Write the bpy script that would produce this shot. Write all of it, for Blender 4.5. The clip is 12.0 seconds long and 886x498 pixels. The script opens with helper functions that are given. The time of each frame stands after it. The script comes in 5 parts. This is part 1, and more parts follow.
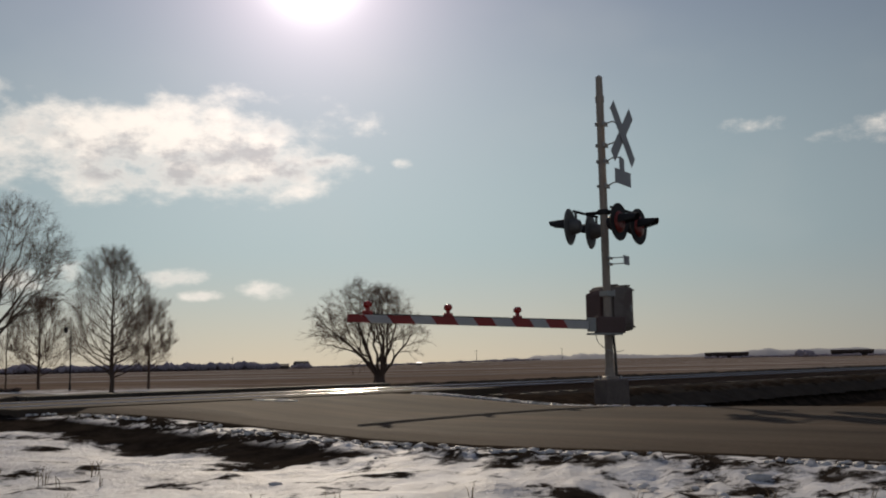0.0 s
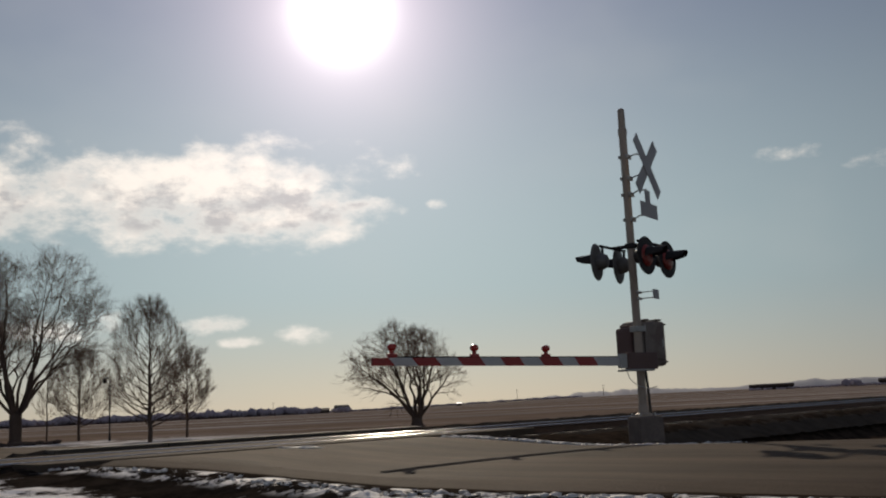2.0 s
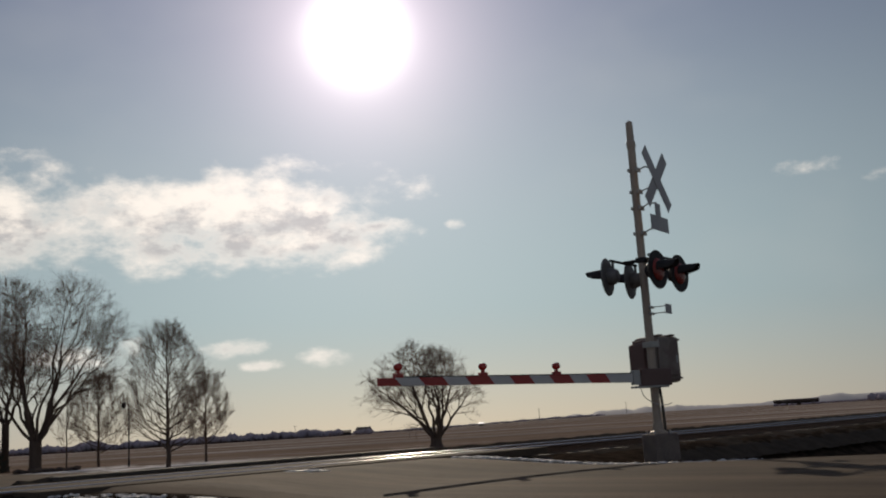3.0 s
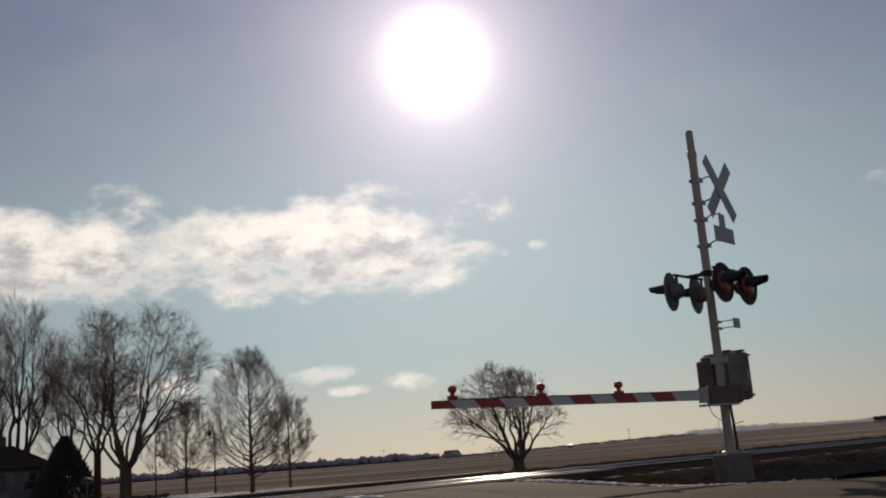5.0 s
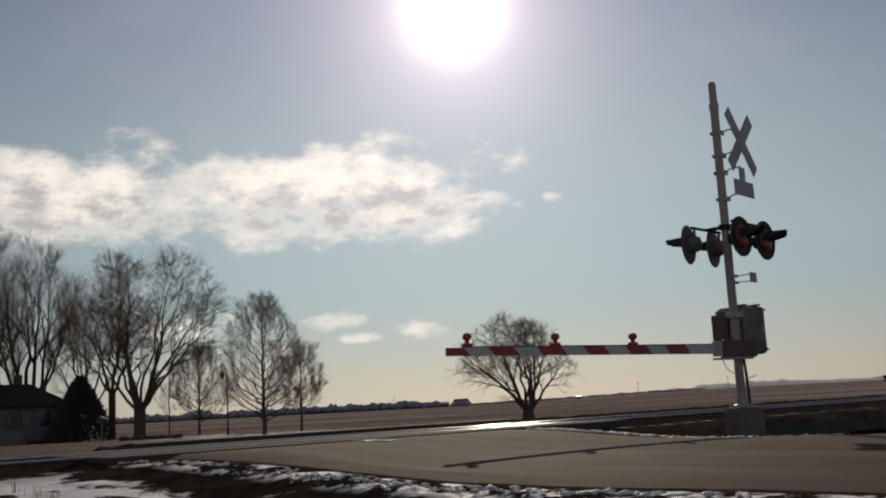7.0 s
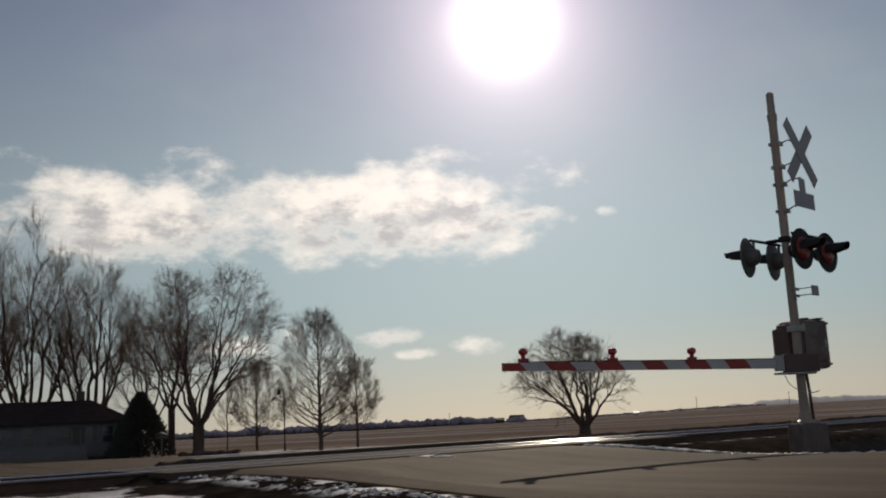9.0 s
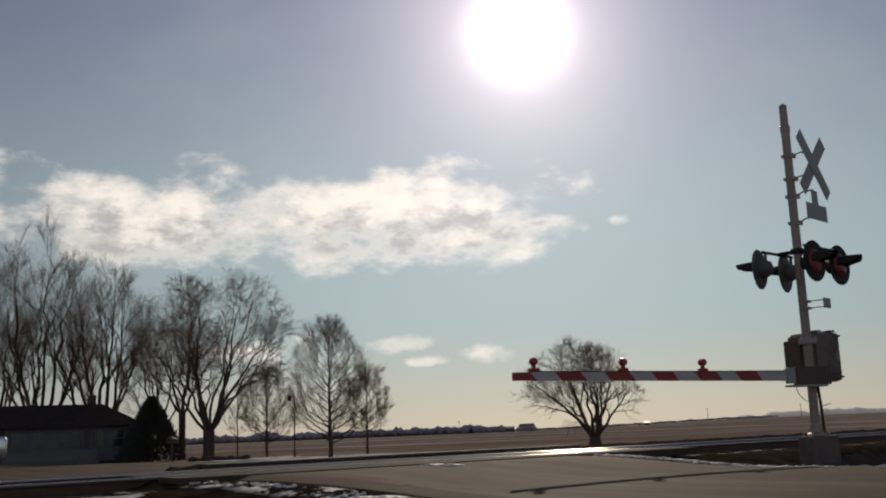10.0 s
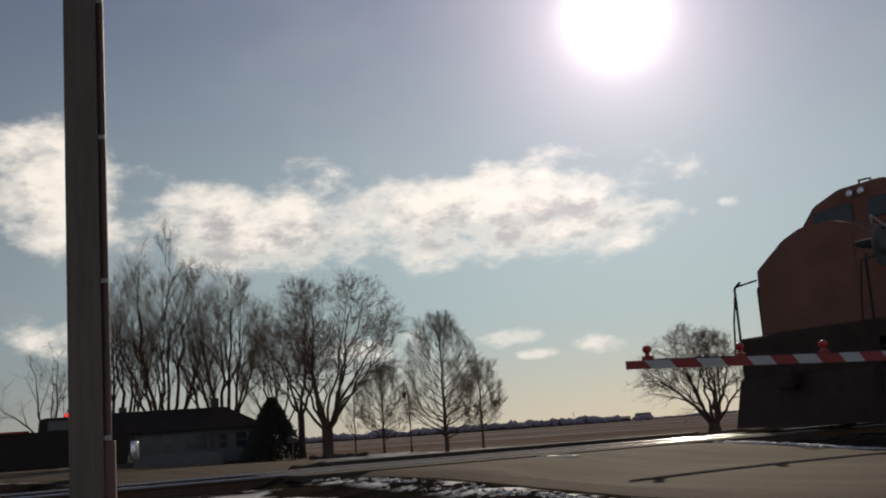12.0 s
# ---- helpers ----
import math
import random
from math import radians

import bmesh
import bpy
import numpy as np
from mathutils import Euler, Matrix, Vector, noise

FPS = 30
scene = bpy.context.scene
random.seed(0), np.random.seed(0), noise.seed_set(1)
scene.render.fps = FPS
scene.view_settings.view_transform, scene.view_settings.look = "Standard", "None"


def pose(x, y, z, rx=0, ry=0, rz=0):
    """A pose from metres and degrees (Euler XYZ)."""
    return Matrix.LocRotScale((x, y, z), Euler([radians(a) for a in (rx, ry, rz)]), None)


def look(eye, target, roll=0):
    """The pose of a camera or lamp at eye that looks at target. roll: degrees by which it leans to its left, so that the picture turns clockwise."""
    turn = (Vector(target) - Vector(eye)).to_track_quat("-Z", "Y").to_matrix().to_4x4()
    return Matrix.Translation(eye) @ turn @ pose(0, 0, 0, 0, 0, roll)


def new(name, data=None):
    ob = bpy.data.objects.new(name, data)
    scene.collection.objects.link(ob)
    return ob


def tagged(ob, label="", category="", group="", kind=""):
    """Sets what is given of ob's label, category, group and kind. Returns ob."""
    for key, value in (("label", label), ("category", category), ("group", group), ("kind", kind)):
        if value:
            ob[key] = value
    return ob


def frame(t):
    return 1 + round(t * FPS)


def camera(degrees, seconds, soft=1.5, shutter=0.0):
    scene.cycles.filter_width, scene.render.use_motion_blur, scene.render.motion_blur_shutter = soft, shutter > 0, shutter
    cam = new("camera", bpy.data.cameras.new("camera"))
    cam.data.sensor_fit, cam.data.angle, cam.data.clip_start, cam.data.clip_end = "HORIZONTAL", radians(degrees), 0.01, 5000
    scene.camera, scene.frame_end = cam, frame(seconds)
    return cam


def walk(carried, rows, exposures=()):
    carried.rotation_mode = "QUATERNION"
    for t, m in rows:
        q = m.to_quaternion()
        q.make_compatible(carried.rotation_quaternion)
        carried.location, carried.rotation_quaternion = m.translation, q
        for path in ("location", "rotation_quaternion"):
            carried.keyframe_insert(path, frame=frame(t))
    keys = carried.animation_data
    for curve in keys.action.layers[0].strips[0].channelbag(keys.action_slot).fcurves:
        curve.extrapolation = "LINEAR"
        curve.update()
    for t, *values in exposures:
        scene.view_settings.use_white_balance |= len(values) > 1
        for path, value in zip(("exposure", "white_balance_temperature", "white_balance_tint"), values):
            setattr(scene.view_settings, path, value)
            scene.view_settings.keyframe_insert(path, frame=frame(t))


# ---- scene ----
cam = camera(47.4, 12.0, soft=2.0)
PATH = [
    (0, (-0.173, 0.102, 0.634), (-0.151, 2.089, 0.861), -1.1),
    (0.5, (-0.117, -0.03, 0.687), (-0.139, 1.952, 0.954), -5.3),
    (1, (0.021, 0.333, 0.651), (-0.089, 2.304, 0.972), -1.8),
    (1.5, (0.024, 0.322, 0.651), (-0.024, 2.297, 0.958), -1.8),
    (2, (0.007, 0.27, 0.655), (-0.04, 2.246, 0.962), -2.7),
    (2.5, (0.053, 0.349, 0.651), (-0.001, 2.322, 0.97), -3.1),
    (4.5, (0.565, 0.843, 0.623), (0.345, 2.784, 1.049), -4.4),
    (5, (0.568, 0.792, 0.623), (0.326, 2.736, 1.025), -4.4),
    (5.5, (0.536, 0.756, 0.609), (0.264, 2.702, 0.982), -4.6),
    (6, (0.532, 0.771, 0.606), (0.262, 2.726, 0.929), -3.9),
    (6.5, (0.525, 0.741, 0.604), (0.247, 2.698, 0.909), -3.0),
    (7, (0.514, 0.827, 0.603), (0.237, 2.784, 0.909), -3.0),
    (7.5, (0.505, 0.844, 0.603), (0.175, 2.792, 0.914), -4.1),
    (9.5, (0.497, 0.836, 0.597), (0.106, 2.765, 0.949), -2.6),
    (10, (0.505, 0.8, 0.607), (0.104, 2.727, 0.965), -2.3),
    (10.5, (0.496, 0.845, 0.603), (0.066, 2.765, 0.964), -2.0),
    (11, (0.494, 0.712, 0.596), (-0.02, 2.612, 0.948), -3.1),
    (11.5, (0.504, 0.745, 0.604), (-0.049, 2.634, 0.956), -4.2),
    (12, (0.511, 0.739, 0.601), (-0.093, 2.612, 0.958), -4.0),
]
walk(cam, [(t, look(eye, target, roll)) for t, eye, target, roll in PATH])

# sky tuning: all in the sky's own units, before its strength
SKY_STRENGTH, SKY_GAIN = 0.1, 0.30
HORIZON_HAZE, MID_HAZE, TOP_HAZE = (6.35, 5.62, 4.45), (3.98, 5.0, 5.08), (1.55, 1.88, 2.85)
CLOUD_LIT, CLOUD_SHADE = (9.3, 8.5, 7.6), (4.5, 4.35, 4.3)
CLOUDS = [
    (-14.2, 12.1, 9.6, 3.0, -0.03, 1.0), (-28.5, 12.2, 8.8, 3.1, -0.02, 0.80), (-41.0, 14.3, 6.3, 3.2, -0.05, 0.72),
    (-5.9, 11.4, 2.4, 0.8, 0.0, 0.7), (-1.5, 11.4, 0.75, 0.32, 0.0, 0.42), (-14.8, 5.0, 2.0, 0.5, 0.05, 0.5),
    (-12.9, 4.0, 1.0, 0.26, 0.0, 0.30), (-9.1, 4.2, 0.5, 0.15, 0.0, 0.02),
    (18.6, 12.6, 1.5, 0.42, 0.0, 0.24), (24.0, 11.9, 3.0, 0.6, -0.1, 0.2),
    (-4.4, 13.6, 1.0, 0.35, 0.0, 0.04), (-22.0, 5.0, 2.6, 0.6, 0.0, 0.22), (-39.0, 6.5, 2.6, 0.9, 0.0, 0.26),
    (-13.0, 14.6, 5.0, 0.9, 0.0, 0.30),
]

# ---- light ----
SUN_AZ, SUN_EL = -6.7, 22.2          # degrees from +y towards +x, and above the horizon
world = bpy.data.worlds.new("world")
scene.world = world
world.use_nodes = True
wn, wl = world.node_tree.nodes, world.node_tree.links
wn.clear()


def wnode(kind, **props):
    nd = wn.new(kind)
    for k, v in props.items():
        if k == "op":
            nd.operation = v
        elif k == "data":
            nd.data_type = v
        elif k == "blend":
            nd.blend_type = v
    return nd


def wmath(op, a, b=None, c=None, clamp=False):
    nd = wn.new("ShaderNodeMath")
    nd.operation, nd.use_clamp = op, clamp
    for i, v in enumerate((a, b, c)):
        if v is None:
            continue
        if isinstance(v, (int, float)):
            nd.inputs[i].default_value = v
        else:
            wl.new(v, nd.inputs[i])
    return nd.outputs[0]


def wramp(v, lo, hi, to0=0.0, to1=1.0, smooth=True):
    nd = wn.new("ShaderNodeMapRange")
    nd.interpolation_type = "SMOOTHSTEP" if smooth else "LINEAR"
    nd.clamp = True
    wl.new(v, nd.inputs[0])
    for i, x in zip((1, 2, 3, 4), (lo, hi, to0, to1)):
        nd.inputs[i].default_value = x
    return nd.outputs[0]


def wmix(fac, a, b, blend="MIX"):
    nd = wn.new("ShaderNodeMix")
    nd.data_type, nd.blend_type = "RGBA", blend
    for sock, v in ((nd.inputs[0], fac), (nd.inputs[6], a), (nd.inputs[7], b)):
        if isinstance(v, (int, float)):
            sock.default_value = v
        elif isinstance(v, tuple):
            sock.default_value = (*v, 1)
        else:
            wl.new(v, sock)
    return nd.outputs[2]


coord = wn.new("ShaderNodeTexCoord").outputs["Generated"]
sky = wn.new("ShaderNodeTexSky")
sky.sky_type, sky.sun_disc = "NISHITA", False
sky.sun_elevation, sky.sun_rotation = radians(SUN_EL), radians(SUN_AZ)
sky.altitude, sky.air_density, sky.dust_density, sky.ozone_density = 200, 1.0, 0.2, 2.0
sep = wn.new("ShaderNodeSeparateXYZ")
wl.new(coord, sep.inputs[0])
az = wmath("MULTIPLY", wmath("ARCTAN2", sep.outputs[0], sep.outputs[1]), 57.29578)
el = wmath("MULTIPLY", wmath("ARCSINE", sep.outputs[2]), 57.29578)

# clouds: soft ellipses of cover in azimuth and elevation, broken up by noise
flat = wn.new("ShaderNodeCombineXYZ")
wl.new(az, flat.inputs[0])
wl.new(wmath("MULTIPLY", el, 1.7), flat.inputs[1])


def wnoise(scale, detail, rough, shift=(0, 0, 0)):
    mp = wn.new("ShaderNodeMapping")
    mp.inputs["Location"].default_value = shift
    wl.new(flat.outputs[0], mp.inputs["Vector"])
    nd = wn.new("ShaderNodeTexNoise")
    nd.inputs["Scale"].default_value, nd.inputs["Detail"].default_value, nd.inputs["Roughness"].default_value = scale, detail, rough
    wl.new(mp.outputs[0], nd.inputs["Vector"])
    return nd.outputs["Fac"]


puff, wisp = wnoise(0.22, 9, 0.60), wnoise(0.09, 3, 0.5, (7, 3, 0))
cover = None
# centre azimuth, centre elevation, half width, half height, tilt (elevation per degree), weight
for ca, ce, ha, he, tilt, wgt in CLOUDS:
    da = wmath("SUBTRACT", az, ca)
    de = wmath("SUBTRACT", wmath("SUBTRACT", el, ce), wmath("MULTIPLY", da, tilt))
    q = wmath("ADD", wmath("POWER", wmath("ABSOLUTE", wmath("DIVIDE", da, ha)), 2.4), wmath("POWER", wmath("ABSOLUTE", wmath("DIVIDE", de, he)), 2.0))
    one = wmath("MULTIPLY", wmath("SUBTRACT", 1.0, q, clamp=False), wgt)
    one = wmath("MAXIMUM", one, -1.0)
    cover = one if cover is None else wmath("MAXIMUM", cover, one)
dens = wmath("ADD", wmath("MULTIPLY", cover, 0.75), wmath("MULTIPLY", wmath("SUBTRACT", puff, 0.5), 2.9))
dens = wramp(dens, -0.12, 0.74)
haze_veil = wmath("MULTIPLY", wramp(wisp, 0.45, 0.75), 0.12)
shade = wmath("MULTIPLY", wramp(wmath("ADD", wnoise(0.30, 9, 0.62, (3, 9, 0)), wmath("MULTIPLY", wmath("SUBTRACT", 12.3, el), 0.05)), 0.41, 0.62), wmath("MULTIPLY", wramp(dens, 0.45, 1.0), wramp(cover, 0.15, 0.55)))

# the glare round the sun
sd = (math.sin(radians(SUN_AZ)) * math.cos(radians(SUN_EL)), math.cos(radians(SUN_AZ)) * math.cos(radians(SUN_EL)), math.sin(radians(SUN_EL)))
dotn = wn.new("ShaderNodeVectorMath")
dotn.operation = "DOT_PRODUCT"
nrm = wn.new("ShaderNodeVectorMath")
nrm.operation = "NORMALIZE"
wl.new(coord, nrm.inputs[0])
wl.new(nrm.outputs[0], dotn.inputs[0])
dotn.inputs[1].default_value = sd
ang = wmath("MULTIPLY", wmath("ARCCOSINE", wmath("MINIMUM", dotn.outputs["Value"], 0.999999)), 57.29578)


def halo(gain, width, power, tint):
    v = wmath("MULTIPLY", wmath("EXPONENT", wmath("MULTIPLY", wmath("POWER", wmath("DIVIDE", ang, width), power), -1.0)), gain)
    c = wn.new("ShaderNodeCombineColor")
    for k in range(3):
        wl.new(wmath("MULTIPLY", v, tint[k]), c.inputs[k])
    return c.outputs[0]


haze = wmix(wramp(el, -1.0, 7.0), HORIZON_HAZE, MID_HAZE)
haze = wmix(wramp(ang, 20.0, 48.0, 0.0, 0.65), haze, (4.0, 4.45, 5.0))
haze = wmix(wramp(el, 6.0, 27.0), haze, TOP_HAZE)
clear = wmix(1.0, sky.outputs[0], (SKY_GAIN, SKY_GAIN, SKY_GAIN), "MULTIPLY")
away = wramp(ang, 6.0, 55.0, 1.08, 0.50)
# sky behind the camera is lifted here to fill in the shaded sides
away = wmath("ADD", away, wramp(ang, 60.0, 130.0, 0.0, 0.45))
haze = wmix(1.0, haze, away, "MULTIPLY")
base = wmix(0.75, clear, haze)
toned = wmix(haze_veil, base, (4.6, 4.7, 4.6))
cloudcol = wmix(shade, CLOUD_LIT, CLOUD_SHADE)
toned = wmix(dens, toned, cloudcol)
bright = toned
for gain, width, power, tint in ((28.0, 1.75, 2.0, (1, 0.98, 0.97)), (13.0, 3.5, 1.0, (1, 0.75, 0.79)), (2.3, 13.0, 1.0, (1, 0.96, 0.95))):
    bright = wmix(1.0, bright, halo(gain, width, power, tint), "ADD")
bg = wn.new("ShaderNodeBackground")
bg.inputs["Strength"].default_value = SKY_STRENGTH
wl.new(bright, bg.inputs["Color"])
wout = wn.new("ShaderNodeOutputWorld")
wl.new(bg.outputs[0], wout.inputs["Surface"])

sun = new("sun", bpy.data.lights.new("sun", "SUN"))
sun.data.energy, sun.data.angle, sun.data.color = 2.5, radians(0.53), (1.0, 0.85, 0.66)
sun.matrix_basis = look(tuple(60 * c for c in sd), (0, 0, 0))


# ---- materials ----
def material(name, color, rough=0.8, metal=0.0, vary=0.18, scale=6.0, bump=0.15, fine=40.0, spec=0.5, second=None, per_object=0.0, glow=None, stretch=(1, 1, 1), mask=(0.5, 0.62), spread=0.12):
    """A surface with stains and grain at two scales, and fine relief."""
    m = bpy.data.materials.new(name)
    m.use_nodes = True
    n, l = m.node_tree.nodes, m.node_tree.links
    b = n["Principled BSDF"]
    b.inputs["Roughness"].default_value, b.inputs["Metallic"].default_value = rough, metal
    b.inputs["Specular IOR Level"].default_value = spec
    tc, mp = n.new("ShaderNodeTexCoord"), n.new("ShaderNodeMapping")
    mp.inputs["Scale"].default_value = stretch
    l.new(tc.outputs["Object"], mp.inputs["Vector"])
    big, small = n.new("ShaderNodeTexNoise"), n.new("ShaderNodeTexNoise")
    for nd, s in ((big, scale), (small, fine)):
        nd.inputs["Scale"].default_value, nd.inputs["Detail"].default_value = s, 5
        l.new(mp.outputs[0], nd.inputs["Vector"])
    def mul(a, v):
        x = n.new("ShaderNodeMath")
        x.operation = "MULTIPLY_ADD"
        l.new(a, x.inputs[0])
        x.inputs[1].default_value, x.inputs[2].default_value = v, 1 - v / 2
        return x.outputs[0]
    hsv = n.new("ShaderNodeHueSaturation")
    prod = n.new("ShaderNodeMath")
    prod.operation = "MULTIPLY"
    l.new(mul(big.outputs["Fac"], vary * 2), prod.inputs[0])
    l.new(mul(small.outputs["Fac"], vary * 1.4), prod.inputs[1])
    val = prod.outputs[0]
    if per_object:
        oi = n.new("ShaderNodeObjectInfo")
        p2 = n.new("ShaderNodeMath")
        p2.operation = "MULTIPLY"
        l.new(val, p2.inputs[0])
        l.new(mul(oi.outputs["Random"], per_object), p2.inputs[1])
        val = p2.outputs[0]
    l.new(val, hsv.inputs["Value"])
    hsv.inputs["Color"].default_value = (*color, 1)
    if second:
        mx, rp = n.new("ShaderNodeMix"), n.new("ShaderNodeMapRange")
        mx.data_type = "RGBA"
        rp.inputs[1].default_value, rp.inputs[2].default_value = mask
        l.new(big.outputs["Fac"], rp.inputs[0])
        l.new(rp.outputs[0], mx.inputs[0])
        mx.inputs[6].default_value, mx.inputs[7].default_value = (*color, 1), (*second, 1)
        l.new(mx.outputs[2], hsv.inputs["Color"])
    l.new(hsv.outputs[0], b.inputs["Base Color"])
    rr = n.new("ShaderNodeMapRange")
    rr.inputs[3].default_value, rr.inputs[4].default_value = max(0.03, rough - spread), min(1, rough + spread)
    l.new(small.outputs["Fac"], rr.inputs[0])
    l.new(rr.outputs[0], b.inputs["Roughness"])
    if bump:
        bp = n.new("ShaderNodeBump")
        bp.inputs["Strength"].default_value, bp.inputs["Distance"].default_value = bump, 0.02
        l.new(small.outputs["Fac"], bp.inputs["Height"])
        l.new(bp.outputs[0], b.inputs["Normal"])
    if glow:
        b.inputs["Emission Color"].default_value, b.inputs["Emission Strength"].default_value = (*glow[:3], 1), glow[3]
    return m


M = dict(
    galv=material("galvanised steel", (0.36, 0.35, 0.33), 0.55, 0.3, 0.25, 3, 0.1),
    mast=material("painted aluminium mast", (0.31, 0.25, 0.20), 0.5, 0.2, 0.3, 2.5, 0.1, stretch=(1, 1, 0.3)),
    signback=material("bare aluminium sign back", (0.37, 0.35, 0.345), 0.55, 0.2, 0.15, 4, 0.05),
    black=material("black enamel", (0.028, 0.025, 0.025), 0.6, 0.0, 0.3, 4, 0.05, spec=0.2),
    diskback=material("weathered grey-black enamel", (0.11, 0.105, 0.10), 0.6, 0.0, 0.3, 4, 0.05),
    lens=material("red lens glass", (0.21, 0.02, 0.014), 0.3, 0.0, 0.2, 20, 0.2),
    lamplens=material("red lamp", (0.2, 0.015, 0.012), 0.2, 0.0, 0.1, 20, 0.1, glow=(1, 0.03, 0.02, 0.02)),
    white=material("white reflective sheeting", (0.48, 0.455, 0.44), 0.5, 0.0, 0.14, 5, 0.03),
    red=material("red reflective sheeting", (0.32, 0.035, 0.03), 0.5, 0.0, 0.2, 5, 0.03),
    box=material("grey painted mechanism case", (0.20, 0.165, 0.145), 0.65, 0.0, 0.35, 3, 0.2, second=(0.14, 0.105, 0.09), spec=0.3),
    rubber=material("black cable sheath", (0.018, 0.018, 0.018), 0.6),
    concrete=material("weathered concrete", (0.165, 0.132, 0.114), 0.9, 0, 0.35, 5, 0.6, spec=0.1),
    panel=material("worn crossing panel", (0.085, 0.066, 0.05), 0.85, 0, 0.3, 1.2, 0.25, fine=30, spec=0.02),
    steel=material("polished rail head", (0.42, 0.40, 0.38), 0.17, 1.0, 0.25, 8, 0.0, stretch=(1, 0.2, 1), spread=0.05),
    rust=material("rusty rail steel", (0.12, 0.07, 0.045), 0.8, 0.3, 0.35, 8, 0.3),
    tie=material("creosoted timber", (0.07, 0.055, 0.042), 0.85, 0, 0.35, 5, 0.5, per_object=0.5),
    ballast=material("grey brown ballast", (0.05, 0.042, 0.035), 0.98, 0, 0.45, 3, 1.0, fine=18, spec=0.0),
    asphalt=material("worn asphalt", (0.092, 0.066, 0.047), 0.84, 0, 0.55, 0.5, 0.4, fine=40, spec=0.028, second=(0.060, 0.043, 0.031), mask=(0.40, 0.60)),
    bark=material("dark bark", (0.085, 0.062, 0.05), 0.98, 0, 0.35, 3, 0.7, fine=25, stretch=(1, 1, 0.3), spec=0.08),
    twig=material("bare twigs", (0.16, 0.112, 0.088), 0.98, 0, 0.3, 0.5, 0.0, per_object=0.3, spec=0.08),
    snow=material("crusted snow", (0.62, 0.59, 0.57), 0.6, 0, 0.1, 8, 0.5, fine=30, spec=0.12, second=(0.3, 0.27, 0.24), mask=(0.5, 0.7)),
    loco=material("faded brown-red locomotive paint", (0.205, 0.098, 0.072), 0.7, 0, 0.32, 1.2, 0.1, spec=0.15),
    locodark=material("grimy brown-black underframe", (0.058, 0.039, 0.033), 0.85, 0, 0.35, 3, 0.3, spec=0.1),
    glass=material("dark window glass", (0.03, 0.035, 0.04), 0.05, 0, 0.1, 3, 0.0),
    chrome=material("bright mirror shell", (0.75, 0.75, 0.75), 0.25, 0.9, 0.08, 5, 0.03),
    # distance haze is mixed into this pale purplish base colour
    far=material("far woodland paled for haze", (0.30, 0.26, 0.29), 0.95, 0, 0.3, 0.05, 0.0, fine=0.4, spec=0.0),
    # pale blue tint stands for the air's haze over the ridges
    hill=material("far ridge tinted blue for haze", (0.26, 0.265, 0.30), 0.95, 0, 0.15, 0.004, 0.0, fine=0.05),
    shingle=material("dark brown roof shingles", (0.042, 0.032, 0.029), 0.95, 0, 0.35, 2, 0.5, spec=0.0),
    siding=material("grey-white painted siding", (0.13, 0.125, 0.125), 0.75, 0, 0.2, 2, 0.1),
    brick=material("dark brown wall", (0.09, 0.07, 0.06), 0.9, 0, 0.25, 2, 0.2),
    evergreen=material("dark evergreen needles", (0.040, 0.040, 0.030), 0.9, 0, 0.35, 4, 0.0),
    paint=material("dark grey-brown truck paint", (0.045, 0.035, 0.032), 0.7, 0.0, 0.2, 2, 0.02, spec=0.06),
    taillamp=material("lit red brake lamp", (0.6, 0.02, 0.02), 0.3, bump=0, glow=(1, 0.03, 0.04, 0.9)),
    redstripe=material("dull red stripe", (0.42, 0.04, 0.035), 0.5),
    weed=material("dead grass", (0.20, 0.14, 0.08), 0.95, 0, 0.3, 3, 0.0),
    wood=material("weathered grey-brown timber", (0.10, 0.082, 0.068), 0.9, 0, 0.35, 4, 0.6, fine=30, stretch=(4, 4, 0.25)),
    conduit=material("dark red-brown painted metal", (0.11, 0.062, 0.054), 0.6, 0.1, 0.25, 3, 0.1),
)


# ---- mesh helpers ----
def mesh_object(name, bm, mat, parent=None, label="", smooth=False):
    me = bpy.data.meshes.new(name)
    if smooth:
        for f in bm.faces:
            f.smooth = True
    bm.to_mesh(me)
    bm.free()
    for one in (mat if isinstance(mat, (list, tuple)) else [mat]):
        me.materials.append(M[one] if isinstance(one, str) else one)
    ob = new(name, me)
    if parent:
        ob.parent = parent
    if label:
        tagged(ob, label)
    return ob


def part(name, bm, mat, parent, label="", smooth=False):
    """One mesh part under a thing or a part."""
    return mesh_object(name, bm, mat, parent, label, smooth)


def thing(name, m, label, category, group="", kind=""):
    ob = new(name)
    ob.empty_display_size = 0.2
    ob.matrix_basis = m
    return tagged(ob, label, category, group, kind)


def box(bm, c, s, m=None, bevel=0.0):
    g = bmesh.ops.create_cube(bm, size=1.0, matrix=Matrix.Translation(c) @ Matrix.Diagonal((*s, 1)))
    vs = g["verts"]
    if bevel:
        es = list({e for v in vs for e in v.link_edges})
        r = bmesh.ops.bevel(bm, geom=es, offset=bevel, segments=2, affect="EDGES", profile=0.6)
        vs = list({v for f in r["faces"] for v in f.verts} | {v for v in vs if v.is_valid})
    if m is not None:
        bmesh.ops.transform(bm, matrix=m, verts=vs)
    return bm


